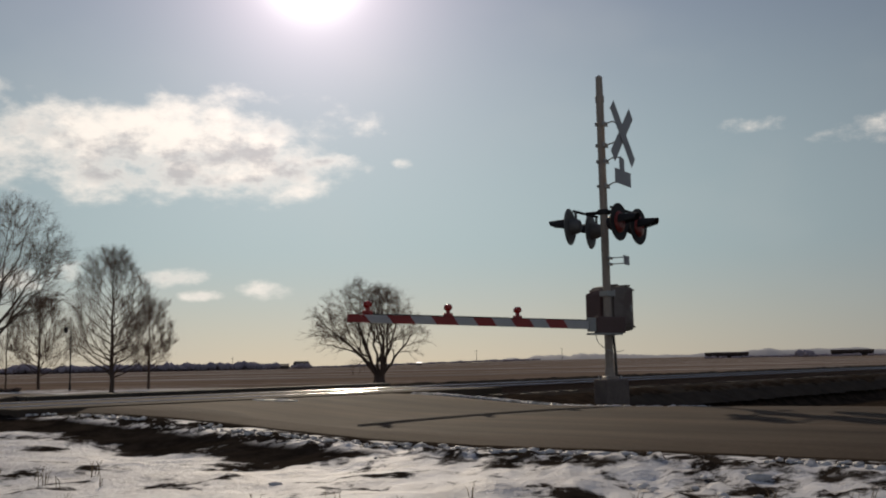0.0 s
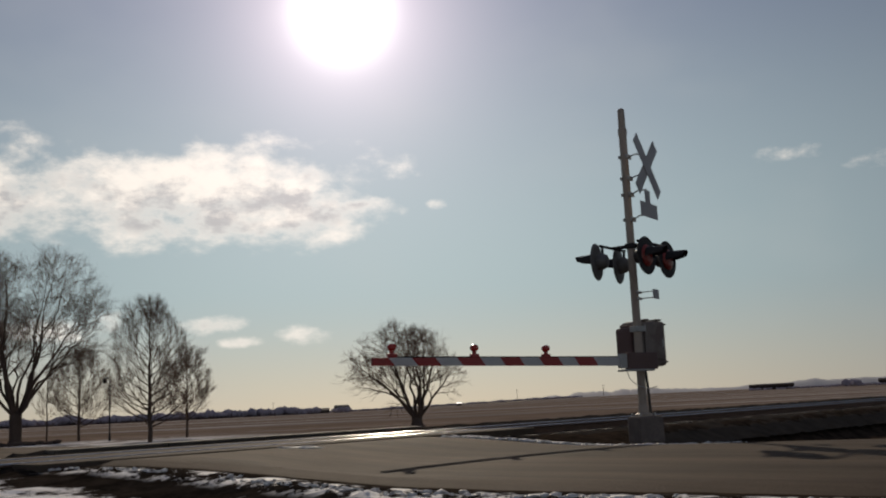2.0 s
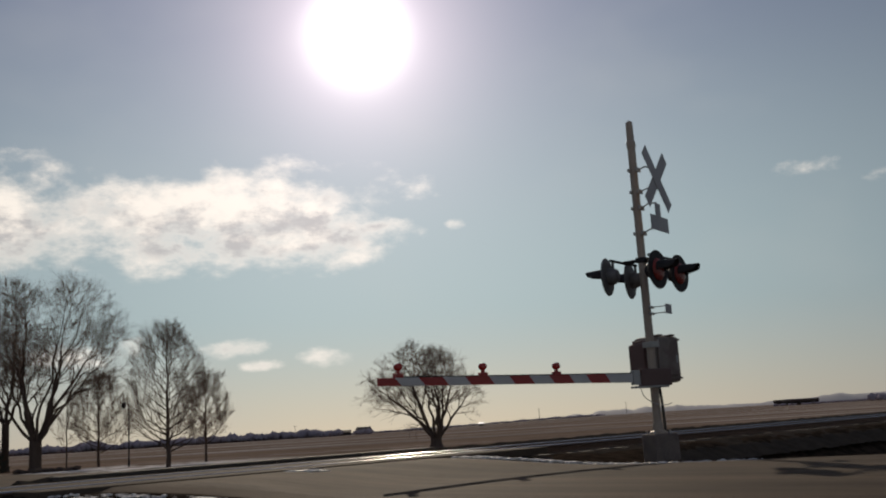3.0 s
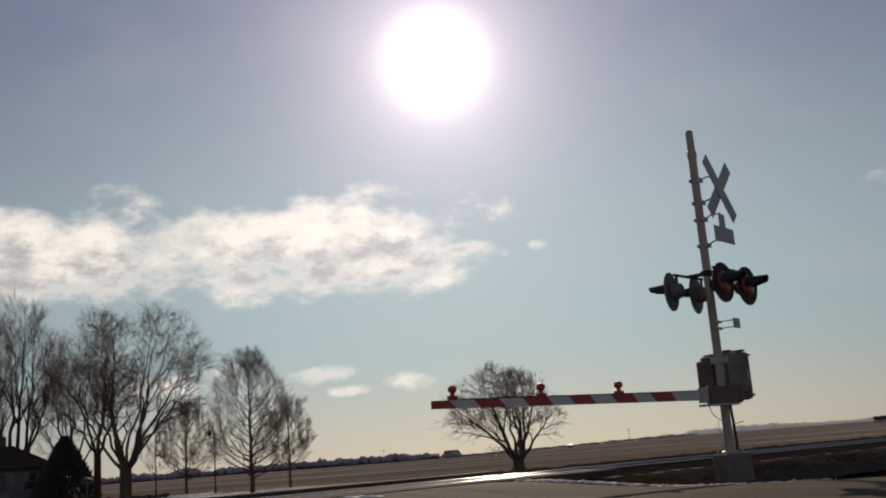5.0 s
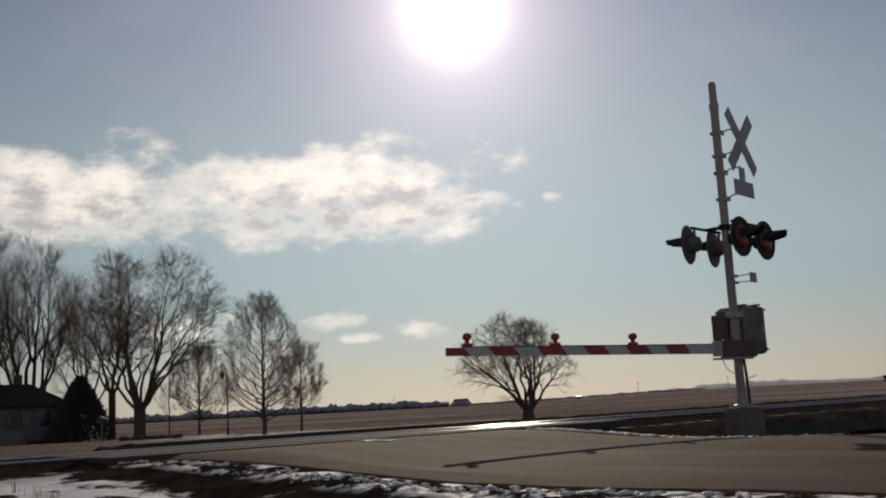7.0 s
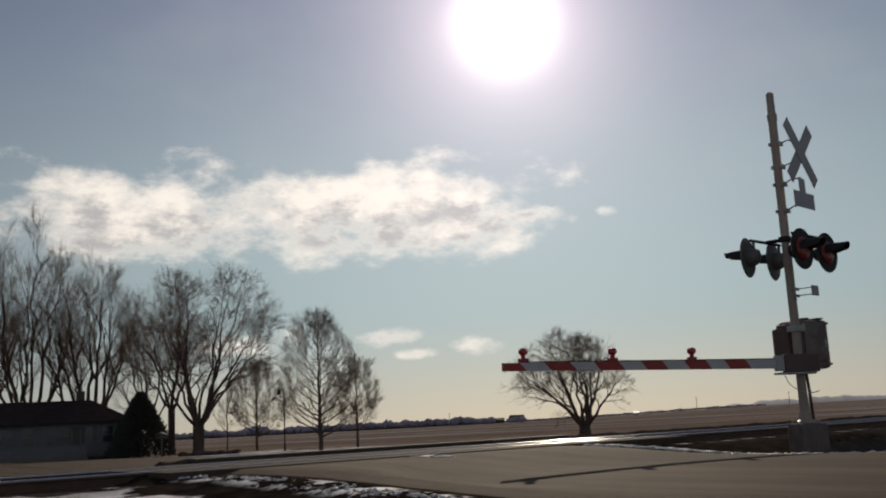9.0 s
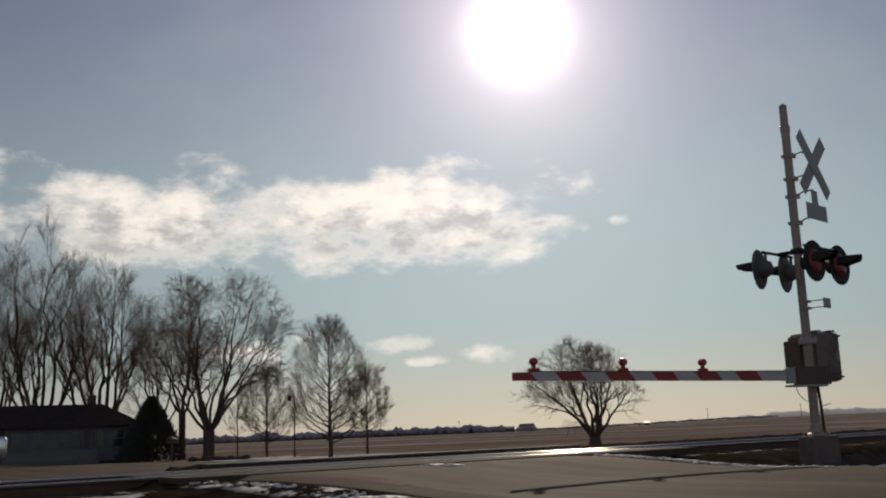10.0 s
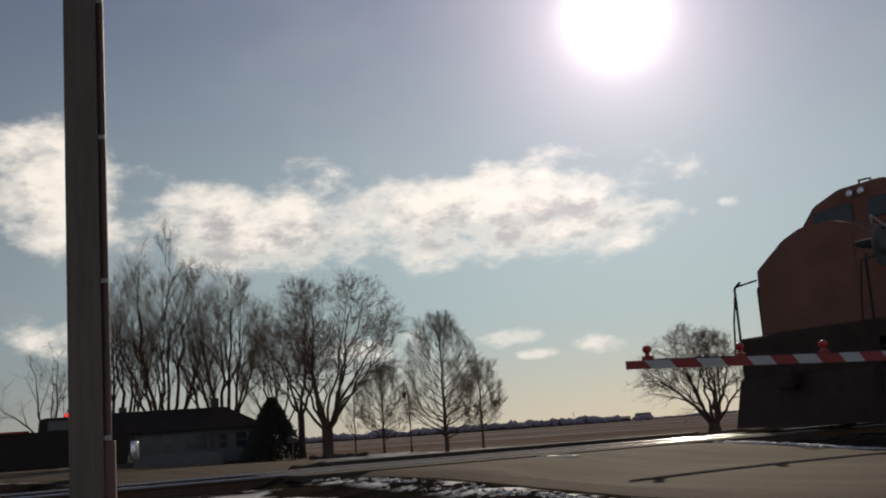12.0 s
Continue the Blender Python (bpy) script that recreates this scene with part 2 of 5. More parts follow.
def rod(bm, p0, p1, r0, r1=None, seg=12, caps=True):
    p0, p1 = Vector(p0), Vector(p1)
    d = p1 - p0
    q = d.to_track_quat("Z", "Y").to_matrix().to_4x4()
    bmesh.ops.create_cone(bm, cap_ends=caps, segments=seg, radius1=r0, radius2=r0 if r1 is None else r1, depth=d.length, matrix=Matrix.Translation((p0 + p1) / 2) @ q)
    return bm


def bent(bm, pts, r, seg=8):
    for a, b in zip(pts, pts[1:]):
        rod(bm, a, b, r, r, seg)
    return bm


def lathe(bm, prof, m=None, seg=24):
    """A turned form round z from (radius, height) pairs."""
    rings = []
    for r, z in prof:
        rings.append([bm.verts.new((r * math.cos(2 * math.pi * i / seg), r * math.sin(2 * math.pi * i / seg), z)) for i in range(seg)])
    for a, b in zip(rings, rings[1:]):
        for i in range(seg):
            bm.faces.new((a[i], a[(i + 1) % seg], b[(i + 1) % seg], b[i]))
    bm.faces.new(list(reversed(rings[0])))
    bm.faces.new(rings[-1])
    if m is not None:
        bmesh.ops.transform(bm, matrix=m, verts=[v for ring in rings for v in ring])
    return bm


def extrude(bm, pts, y0, y1, m=None):
    """A prism: the outline pts in x and z, from y0 to y1."""
    a = [bm.verts.new((x, y0, z)) for x, z in pts]
    b = [bm.verts.new((x, y1, z)) for x, z in pts]
    bm.faces.new(a)
    bm.faces.new(list(reversed(b)))
    for i in range(len(pts)):
        j = (i + 1) % len(pts)
        bm.faces.new((a[j], a[i], b[i], b[j]))
    bmesh.ops.recalc_face_normals(bm, faces=bm.faces[:])
    if m is not None:
        bmesh.ops.transform(bm, matrix=m, verts=a + b)
    return bm


def basis(origin, xdir):
    """A pose with its x axis along the level direction xdir."""
    return pose(*origin, 0, 0, math.degrees(math.atan2(xdir[1], xdir[0])))


# ---- plan ----
# the road runs along U, from its near edge at ROAD0 to its far one at ROAD1 along N; the track runs along V, at TRACK along MM
N, U = Vector((0.692, 0.722, 0)), Vector((-0.722, 0.692, 0))
V, MM = Vector((0.682, 0.731, 0)), Vector((-0.731, 0.682, 0))
ROAD0, ROAD1, TRACK, RAIL_Z = 6.5, 13.0, 12.84, 0.235


def step(a, b, v):
    k = min(1.0, max(0.0, (v - a) / (b - a)))
    return k * k * (3 - 2 * k)


def near_flare(k):
    """How far the road's near edge widens towards the crossing."""
    return 0.7 * step(1, 8, k) + 0.75 * step(8, 14, k) + 0.9 * step(13, 20, k)


def far_flare(k):
    """How far the bank of the signal reaches into the road's far side."""
    return 1.9 * step(3.5, 8, k) * (1 - step(12.5, 15, k))


def far_rise(x, y):
    """The far fields climb gently towards the ridges."""
    return 3.4 * step(140, 950, y) * step(-0.14, 0.16, x / y) if y > 140 else 0.0


def ground_z(x, y):
    nn, mm = x * N.x + y * N.y, x * MM.x + y * MM.y
    kk = x * U.x + y * U.y
    off = abs(mm - TRACK)
    road = step(ROAD0 - 1.2, ROAD0, nn + near_flare(kk)) * (1 - step(ROAD1, ROAD1 + 1.2, nn + far_flare(kk)))
    z = -0.12 if mm < TRACK else -0.42 * step(3, 22, mm - TRACK) - 0.1
    z = z * (1 - road) + road * (-0.02 - 0.25 * step(16, 40, mm - TRACK))
    z += road * 0.05 * (1 - ((nn - 0.5 * (ROAD0 + ROAD1)) / 3.2) ** 2) * (1 if abs(nn - 9.75) < 3.2 else 0)
    bed = 1 - step(1.7, (5.8 if nn < ROAD0 else 3.4) + 1.5 * road, off)
    if nn > ROAD1 and mm < TRACK:
        # a ditch added under the track bank so that its slope lies in shade
        z -= 0.42 * step(1.9, 3.1, off) * step(14.2, 15.8, nn) * (1 - step(5.5, 9.0, off))
        if off > 1.7 and nn > 14.2:
            bed *= 1 - step(14.2, 15.8, nn) * step(1.8, 2.6, off)
    return z * (1 - bed) + bed * (RAIL_Z - 0.17 + 0.10 * road) + far_rise(x, y)


def place(n, m):
    """The level point at n along N and m along MM."""
    det = N.x * MM.y - N.y * MM.x
    return Vector(((n * MM.y - N.y * m) / det, (N.x * m - MM.x * n) / det, 0))


# ---- ground ----
def ground_material():
    m = bpy.data.materials.new("winter ground")
    m.use_nodes = True
    n, l = m.node_tree.nodes, m.node_tree.links
    b = n["Principled BSDF"]
    tc = n.new("ShaderNodeTexCoord").outputs["Object"]

    def dot(v, shift=0.0):
        d = n.new("ShaderNodeVectorMath")
        d.operation = "DOT_PRODUCT"
        l.new(tc, d.inputs[0])
        d.inputs[1].default_value = v
        return math_("ADD", d.outputs["Value"], shift)

    def math_(op, a, c):
        x = n.new("ShaderNodeMath")
        x.operation = op
        for i, v in enumerate((a, c)):
            if isinstance(v, (int, float)):
                x.inputs[i].default_value = v
            else:
                l.new(v, x.inputs[i])
        return x.outputs[0]

    def tex(scale, detail=5, stretch=(1, 1, 1), turn=0.0, rough=0.55):
        mp, t = n.new("ShaderNodeMapping"), n.new("ShaderNodeTexNoise")
        mp.inputs["Scale"].default_value, mp.inputs["Rotation"].default_value = stretch, (0, 0, turn)
        l.new(tc, mp.inputs["Vector"])
        l.new(mp.outputs[0], t.inputs["Vector"])
        t.inputs["Scale"].default_value, t.inputs["Detail"].default_value, t.inputs["Roughness"].default_value = scale, detail, rough
        return t.outputs["Fac"]

    def ramp(v, lo, hi):
        r = n.new("ShaderNodeMapRange")
        r.interpolation_type = "SMOOTHSTEP"
        l.new(v, r.inputs[0])
        r.inputs[1].default_value, r.inputs[2].default_value = lo, hi
        return r.outputs[0]

    def mix(f, a, c):
        x = n.new("ShaderNodeMix")
        x.data_type = "RGBA"
        for s, v in ((x.inputs[0], f), (x.inputs[6], a), (x.inputs[7], c)):
            if isinstance(v, tuple):
                s.default_value = (*v, 1)
            else:
                l.new(v, s)
        return x.outputs[2]

    def widen(k):
        s = math_("MULTIPLY", ramp(k, 1.0, 8.0), 0.7)
        s = math_("ADD", s, math_("MULTIPLY", ramp(k, 8.0, 14.0), 0.75))
        return math_("ADD", s, math_("MULTIPLY", ramp(k, 13.0, 20.0), 0.9))

    big, mid, fine = tex(0.7), tex(3.5, 6, rough=0.65), tex(26, 5)
    along, across, run = dot(tuple(N)), dot(tuple(MM)), dot(tuple(U))
    near = math_("ADD", along, widen(run))
    reach = math_("MULTIPLY", math_("MULTIPLY", ramp(run, 3.5, 8.0), 1.9), math_("SUBTRACT", 1.0, ramp(run, 12.5, 15.0)))
    grass = mix(ramp(mid, 0.35, 0.7), (0.06, 0.043, 0.030), (0.11, 0.082, 0.055))
    soil = mix(ramp(mid, 0.35, 0.65), (0.018, 0.014, 0.011), (0.04, 0.031, 0.024))
    field = mix(ramp(tex(0.10, 6, (1, 4, 1)), 0.35, 0.65), (0.15, 0.112, 0.088), (0.24, 0.185, 0.145))
    furrow = ramp(tex(0.02, 9, (0.2, 1.6, 1), 0.05, 0.68), 0.50, 0.60)
    field = mix(math_("MULTIPLY", furrow, 0.5), field, (0.60, 0.60, 0.62))
    tuft = ramp(tex(0.04, 8, (0.25, 1.8, 1), -0.05, 0.7), 0.50, 0.60)
    field = mix(math_("MULTIPLY", tuft, 0.55), field, (0.085, 0.064, 0.048))
    snow = mix(ramp(mid, 0.3, 0.75), (0.80, 0.78, 0.77), (0.58, 0.55, 0.53))
    col = mix(ramp(across, TRACK + 4, TRACK + 9), grass, field)
    # snow along the foot of the bank beyond the rails
    verge = math_("MULTIPLY", ramp(across, 27.0, 33.0), math_("SUBTRACT", 1.0, ramp(across, 60.0, 67.0)))
    verge = math_("MULTIPLY", verge, ramp(tex(0.22, 6, (1, 1, 1), rough=0.65), 0.45, 0.54))
    col = mix(math_("MULTIPLY", verge, math_("SUBTRACT", 1.0, ramp(along, 27.0, 40.0))), col, snow)
    # dark soil of the track bank, darkened further for its slope's shade
    bank = math_("MULTIPLY", ramp(math_("ADD", along, reach), ROAD1, ROAD1 + 0.5), math_("SUBTRACT", 1.0, ramp(across, TRACK + 1, TRACK + 3)))
    col = mix(bank, col, mix(ramp(mid, 0.3, 0.7), (0.022, 0.016, 0.012), (0.055, 0.040, 0.029)))
    # bare soil beside the road, crusted snow on the lawn this side of it
    col = mix(math_("SUBTRACT", 1.0, ramp(near, ROAD0, ROAD0 + 0.4)), col, soil)
    edge = math_("ADD", near, math_("MULTIPLY", math_("SUBTRACT", big, 0.5), 2.6))
    edge = math_("ADD", edge, math_("MULTIPLY", math_("SUBTRACT", mid, 0.5), 1.0))
    edge = math_("SUBTRACT", edge, math_("MULTIPLY", math_("MAXIMUM", dot((1, 0, 0)), -1.5), 0.16))
    lawn = math_("SUBTRACT", 1.0, ramp(edge, 5.65, 5.85))
    holes = ramp(math_("ADD", tex(1.9, 7, rough=0.7), math_("MULTIPLY", math_("MINIMUM", math_("MAXIMUM", dot((1, 0, 0)), 0.0), 4.0), 0.036)), 0.54, 0.62)
    lawn = math_("MULTIPLY", lawn, math_("SUBTRACT", 1.0, holes))
    lawn = math_("MULTIPLY", lawn, math_("SUBTRACT", 1.0, ramp(across, TRACK - 2.5, TRACK - 1)))
    rim = math_("MULTIPLY", ramp(near, ROAD0 - 0.55, ROAD0 - 0.35), math_("SUBTRACT", 1.0, ramp(near, ROAD0 + 0.0, ROAD0 + 0.1)))
    rim = math_("MULTIPLY", rim, ramp(tex(2.3, 6, rough=0.7), 0.50, 0.56))
    rim = math_("MULTIPLY", rim, math_("SUBTRACT", 1.0, ramp(across, TRACK - 2.0, TRACK - 1)))
    lawn = math_("MAXIMUM", lawn, rim)
    col = mix(lawn, col, snow)
    l.new(col, b.inputs["Base Color"])
    rg = n.new("ShaderNodeMapRange")
    l.new(lawn, rg.inputs[0])
    rg.inputs[3].default_value, rg.inputs[4].default_value = 0.95, 0.62
    l.new(rg.outputs[0], b.inputs["Roughness"])
    sh = n.new("ShaderNodeMapRange")
    l.new(lawn, sh.inputs[0])
    sh.inputs[3].default_value, sh.inputs[4].default_value = 0.0, 0.05
    l.new(sh.outputs[0], b.inputs["Specular IOR Level"])
    bp = n.new("ShaderNodeBump")
    bp.inputs["Strength"].default_value, bp.inputs["Distance"].default_value = 0.8, 0.04
    l.new(math_("ADD", mid, math_("MULTIPLY", fine, 0.4)), bp.inputs["Height"])
    l.new(bp.outputs[0], b.inputs["Normal"])
    return m


def build_ground():
    """One graded sheet from underfoot to the horizon."""
    def axis(lo, hi, near, count, tight):
        k = np.linspace(-1, 1, count)
        s = np.sinh(k * tight) / np.sinh(tight)
        return near + np.where(s < 0, s * (near - lo), s * (hi - near))
    xs, ys = axis(-3200, 3200, 1.0, 440, 8.8), axis(-600, 3800, 9.0, 440, 8.8)
    verts, faces = [], []
    for y in ys:
        for x in xs:
            z = ground_z(x, y)
            nn = x * N.x + y * N.y
            if abs(x) < 60 and -10 < y < 80 and not (ROAD0 - 0.3 < nn + near_flare(x * U.x + y * U.y) and nn + far_flare(x * U.x + y * U.y) < ROAD1 + 0.3):
                lawn = step(6.3, 4.2, nn) if nn < ROAD0 else 0.5
                z += (noise.fractal((x * 1.1, y * 1.1, 0.3), 1.0, 2.0, 4) * 0.05 + noise.noise((x * 5, y * 5, 1.7)) * 0.018) * (0.5 + 0.6 * lawn)
                # trodden clods of the lawn and the ploughed rim beside the road
                if nn < ROAD0 and -8 < x < 9 and y < 20:
                    edge = nn + near_flare(x * U.x + y * U.y)
                    z += max(0.0, noise.noise((x * 6.5, y * 6.5, 4.2)) + 0.1) * 0.075 * step(-0.6, 2.0, x) * step(6.3, 5.6, edge)
                    z += max(0.0, 0.5 + noise.noise((x * 5, y * 5, 9.1)) + 0.6 * noise.noise((x * 13, y * 13, 2.1))) * 0.05 * max(0.0, 1 - abs(edge - ROAD0 + 0.32) / 0.22)
            verts.append((x, y, z))
    w = len(xs)
    for j in range(len(ys) - 1):
        for i in range(w - 1):
            a = j * w + i
            faces.append((a, a + 1, a + w + 1, a + w))
    me = bpy.data.meshes.new("ground")
    me.from_pydata(verts, [], faces)
    me.polygons.foreach_set("use_smooth", [True] * len(faces))
    me.materials.append(ground_material())
    return tagged(new("ground", me), "flat winter field with patchy snow and dead grass", "ground", kind="structure")


def asphalt_material():
    """Worn asphalt with paler wheel lanes along the road, dark seams and damp stains."""
    m = M["asphalt"]
    n, l = m.node_tree.nodes, m.node_tree.links
    b = n["Principled BSDF"]
    src = b.inputs["Base Color"].links[0].from_socket
    tc, mp, t = n.new("ShaderNodeTexCoord"), n.new("ShaderNodeMapping"), n.new("ShaderNodeTexNoise")
    mp.inputs["Rotation"].default_value = (0, 0, -math.atan2(U.y, U.x))
    mp2 = n.new("ShaderNodeMapping")
    mp2.inputs["Scale"].default_value = (0.10, 1.3, 1)
    l.new(tc.outputs["Object"], mp.inputs["Vector"])
    l.new(mp.outputs[0], mp2.inputs["Vector"])
    l.new(mp2.outputs[0], t.inputs["Vector"])
    t.inputs["Scale"].default_value, t.inputs["Detail"].default_value, t.inputs["Roughness"].default_value = 1.6, 7, 0.62
    r = n.new("ShaderNodeMapRange")
    l.new(t.outputs["Fac"], r.inputs[0])
    for i, v in zip((1, 2, 3, 4), (0.34, 0.66, 0.62, 1.34)):
        r.inputs[i].default_value = v
    mx = n.new("ShaderNodeVectorMath")
    mx.operation = "SCALE"
    l.new(src, mx.inputs[0])
    l.new(r.outputs[0], mx.inputs["Scale"])
    l.new(mx.outputs[0], b.inputs["Base Color"])
    return m


def build_road():
    """The asphalt road, drawn as a strip that follows the ground, up over the rails."""
    bm = bmesh.new()
    rows = []
    ks = [-60 + 0.8 * i for i in range(75)] + [0.5 * i for i in range(60)] + [30 + 3 * i for i in range(1, 40)]
    for k in ks:
        row = []
        e0, e1 = ROAD0 - near_flare(k), ROAD1 - far_flare(k)
        cols = [e0 + (e1 - e0) * i / 14 for i in range(15)]
        for c, nn in enumerate(cols):
            wob = 0.14 * noise.noise((k * 0.9, nn * 5, 3.1)) + 0.05 * noise.noise((k * 4, nn, 8)) if c in (0, 14) else 0
            p = N * (nn + wob) + U * k
            z = max(ground_z(p.x, p.y), -0.4) + 0.045
            if c in (0, 14):
                z -= 0.09
            row.append(bm.verts.new((p.x, p.y, z)))
        rows.append(row)
    for a, b in zip(rows, rows[1:]):
        for i in range(14):
            bm.faces.new((a[i], a[i + 1], b[i + 1], b[i]))
    bmesh.ops.recalc_face_normals(bm, faces=bm.faces[:])
    return tagged(mesh_object("road", bm, asphalt_material(), smooth=True), "worn brown-grey asphalt road with snow along its edges", "road", kind="structure")


def blobs(name, spots, mat, label, category, squash=0.6, seed=1):
    """Many small irregular lumps in one mesh."""
    rng = random.Random(seed)
    ico = bmesh.new()
    bmesh.ops.create_icosphere(ico, subdivisions=1, radius=1.0)
    base = [v.co.copy() for v in ico.verts]
    tris = [[v.index for v in f.verts] for f in ico.faces]
    ico.free()
    verts, faces = [], []
    for x, y, z, r in spots:
        o, s = len(verts), rng.random() * 50
        sx, sy, sz = r * rng.uniform(0.7, 1.6), r * rng.uniform(0.7, 1.4), r * squash * rng.uniform(0.7, 1.2)
        for c in base:
            k = 1 + 0.45 * noise.noise(c * 1.6 + Vector((s, s, s)))
            verts.append((x + c.x * sx * k, y + c.y * sy * k, z + c.z * sz * k))
        faces += [(a + o, b + o, c + o) for a, b, c in tris]
    me = bpy.data.meshes.new(name)
    me.from_pydata(verts, [], faces)
    me.polygons.foreach_set("use_smooth", [True] * len(faces))
    me.materials.append(M[mat])
    return tagged(new(name, me), label, category, kind="stuff")


def build_snow_banks():
    rng = random.Random(5)
    spots = []
    for i in range(1100):
        k = rng.uniform(-9, 22)
        nn = ROAD0 - near_flare(k) - 0.18 + rng.gauss(0, 0.05) - (0.45 * rng.random() if k < 2 else 0)
        if noise.noise((k * 0.7, 0, 2)) < -0.22 and k > 0:
            continue
        p = N * nn + U * k
        spots.append((p.x, p.y, ground_z(p.x, p.y) + 0.005, rng.uniform(0.012, 0.038) * (1.7 if rng.random() < 0.05 else 1)))
    blobs("snow_bank", spots, "snow", "low bank of crusted ploughed snow along the road edge", "snow", squash=0.55, seed=2)
    spots = []
    for i in range(520):
        k = rng.uniform(6.6, 11.4)
        p = N * (ROAD1 - far_flare(k) + 0.10 + rng.gauss(0, 0.06)) + U * k
        spots.append((p.x, p.y, ground_z(p.x, p.y) + 0.02, rng.uniform(0.015, 0.05)))
    blobs("snow_bank", spots, "snow", "thin broken line of snow below the track bank", "snow", seed=3)
    spots = []
    for i in range(420):
        x, y = rng.uniform(-4, 5.0), rng.uniform(3.0, 8.5)
        nn = x * N.x + y * N.y
        if nn + near_flare(x * U.x + y * U.y) > 6.3 or nn < 4.2 + 0.3 * x or (x < 0.8 and rng.random() < 0.85):
            continue
        spots.append((x, y, ground_z(x, y) + 0.0, rng.uniform(0.012, 0.045) * (1.7 if rng.random() < 0.12 else 1)))
    blobs("snow_clods", spots, "snow", "broken clods of frozen snow on the lawn", "snow", squash=0.6, seed=4)
    spots = []
    for n0, m0, cnt, sp in ((8.2, 11.2, 14, 0.22), (11.7, 11.0, 6, 0.16), (7.2, 12.6, 10, 0.3), (9.6, 11.9, 5, 0.1)):
        for i in range(cnt):
            p = place(n0 + rng.gauss(0, sp * 0.4), m0 + rng.gauss(0, sp))
            spots.append((p.x, p.y, ground_z(p.x, p.y) + 0.045, rng.uniform(0.05, 0.14)))
    blobs("snow_patches", spots, "snow", "flat scraps of wet snow left on the asphalt", "snow", squash=0.1, seed=6)


def build_weeds():
    rng = random.Random(9)
    verts, faces = [], []
    for i in range(230):
        x, y = rng.uniform(-5, 5), rng.uniform(3.6, 9.5)
        nn = x * N.x + y * N.y
        if nn > 4.4 + 0.45 * max(x, -1.5):
            continue
        z, h = ground_z(x, y), rng.uniform(0.03, 0.13) * (1.6 if rng.random() < 0.06 else 1)
        for k in range(rng.randint(2, 6)):
            a, lean = rng.uniform(0, 6.28), rng.uniform(0.1, 0.6)
            px, py = x + rng.gauss(0, 0.02), y + rng.gauss(0, 0.02)
            o, w = len(verts), 0.0022
            tx, ty = px + math.cos(a) * lean * h, py + math.sin(a) * lean * h
            mx, my, mz = px + (tx - px) * 0.35, py + (ty - py) * 0.35, z + 0.6 * h
            verts += [(px - w, py, z - 0.02), (px + w, py, z - 0.02), (px, py + w, z - 0.02), (mx - w, my, mz), (mx + w, my, mz), (mx, my + w, mz), (tx, ty, z + h)]
            faces += [(o, o + 1, o + 4, o + 3), (o + 1, o + 2, o + 5, o + 4), (o + 2, o, o + 3, o + 5), (o + 3, o + 4, o + 6), (o + 4, o + 5, o + 6), (o + 5, o + 3, o + 6)]
    me = bpy.data.meshes.new("weeds")
    me.from_pydata(verts, [], faces)
    me.materials.append(M["weed"])
    tagged(new("weeds", me), "thin dead weeds poking through the snow", "weeds", kind="stuff")


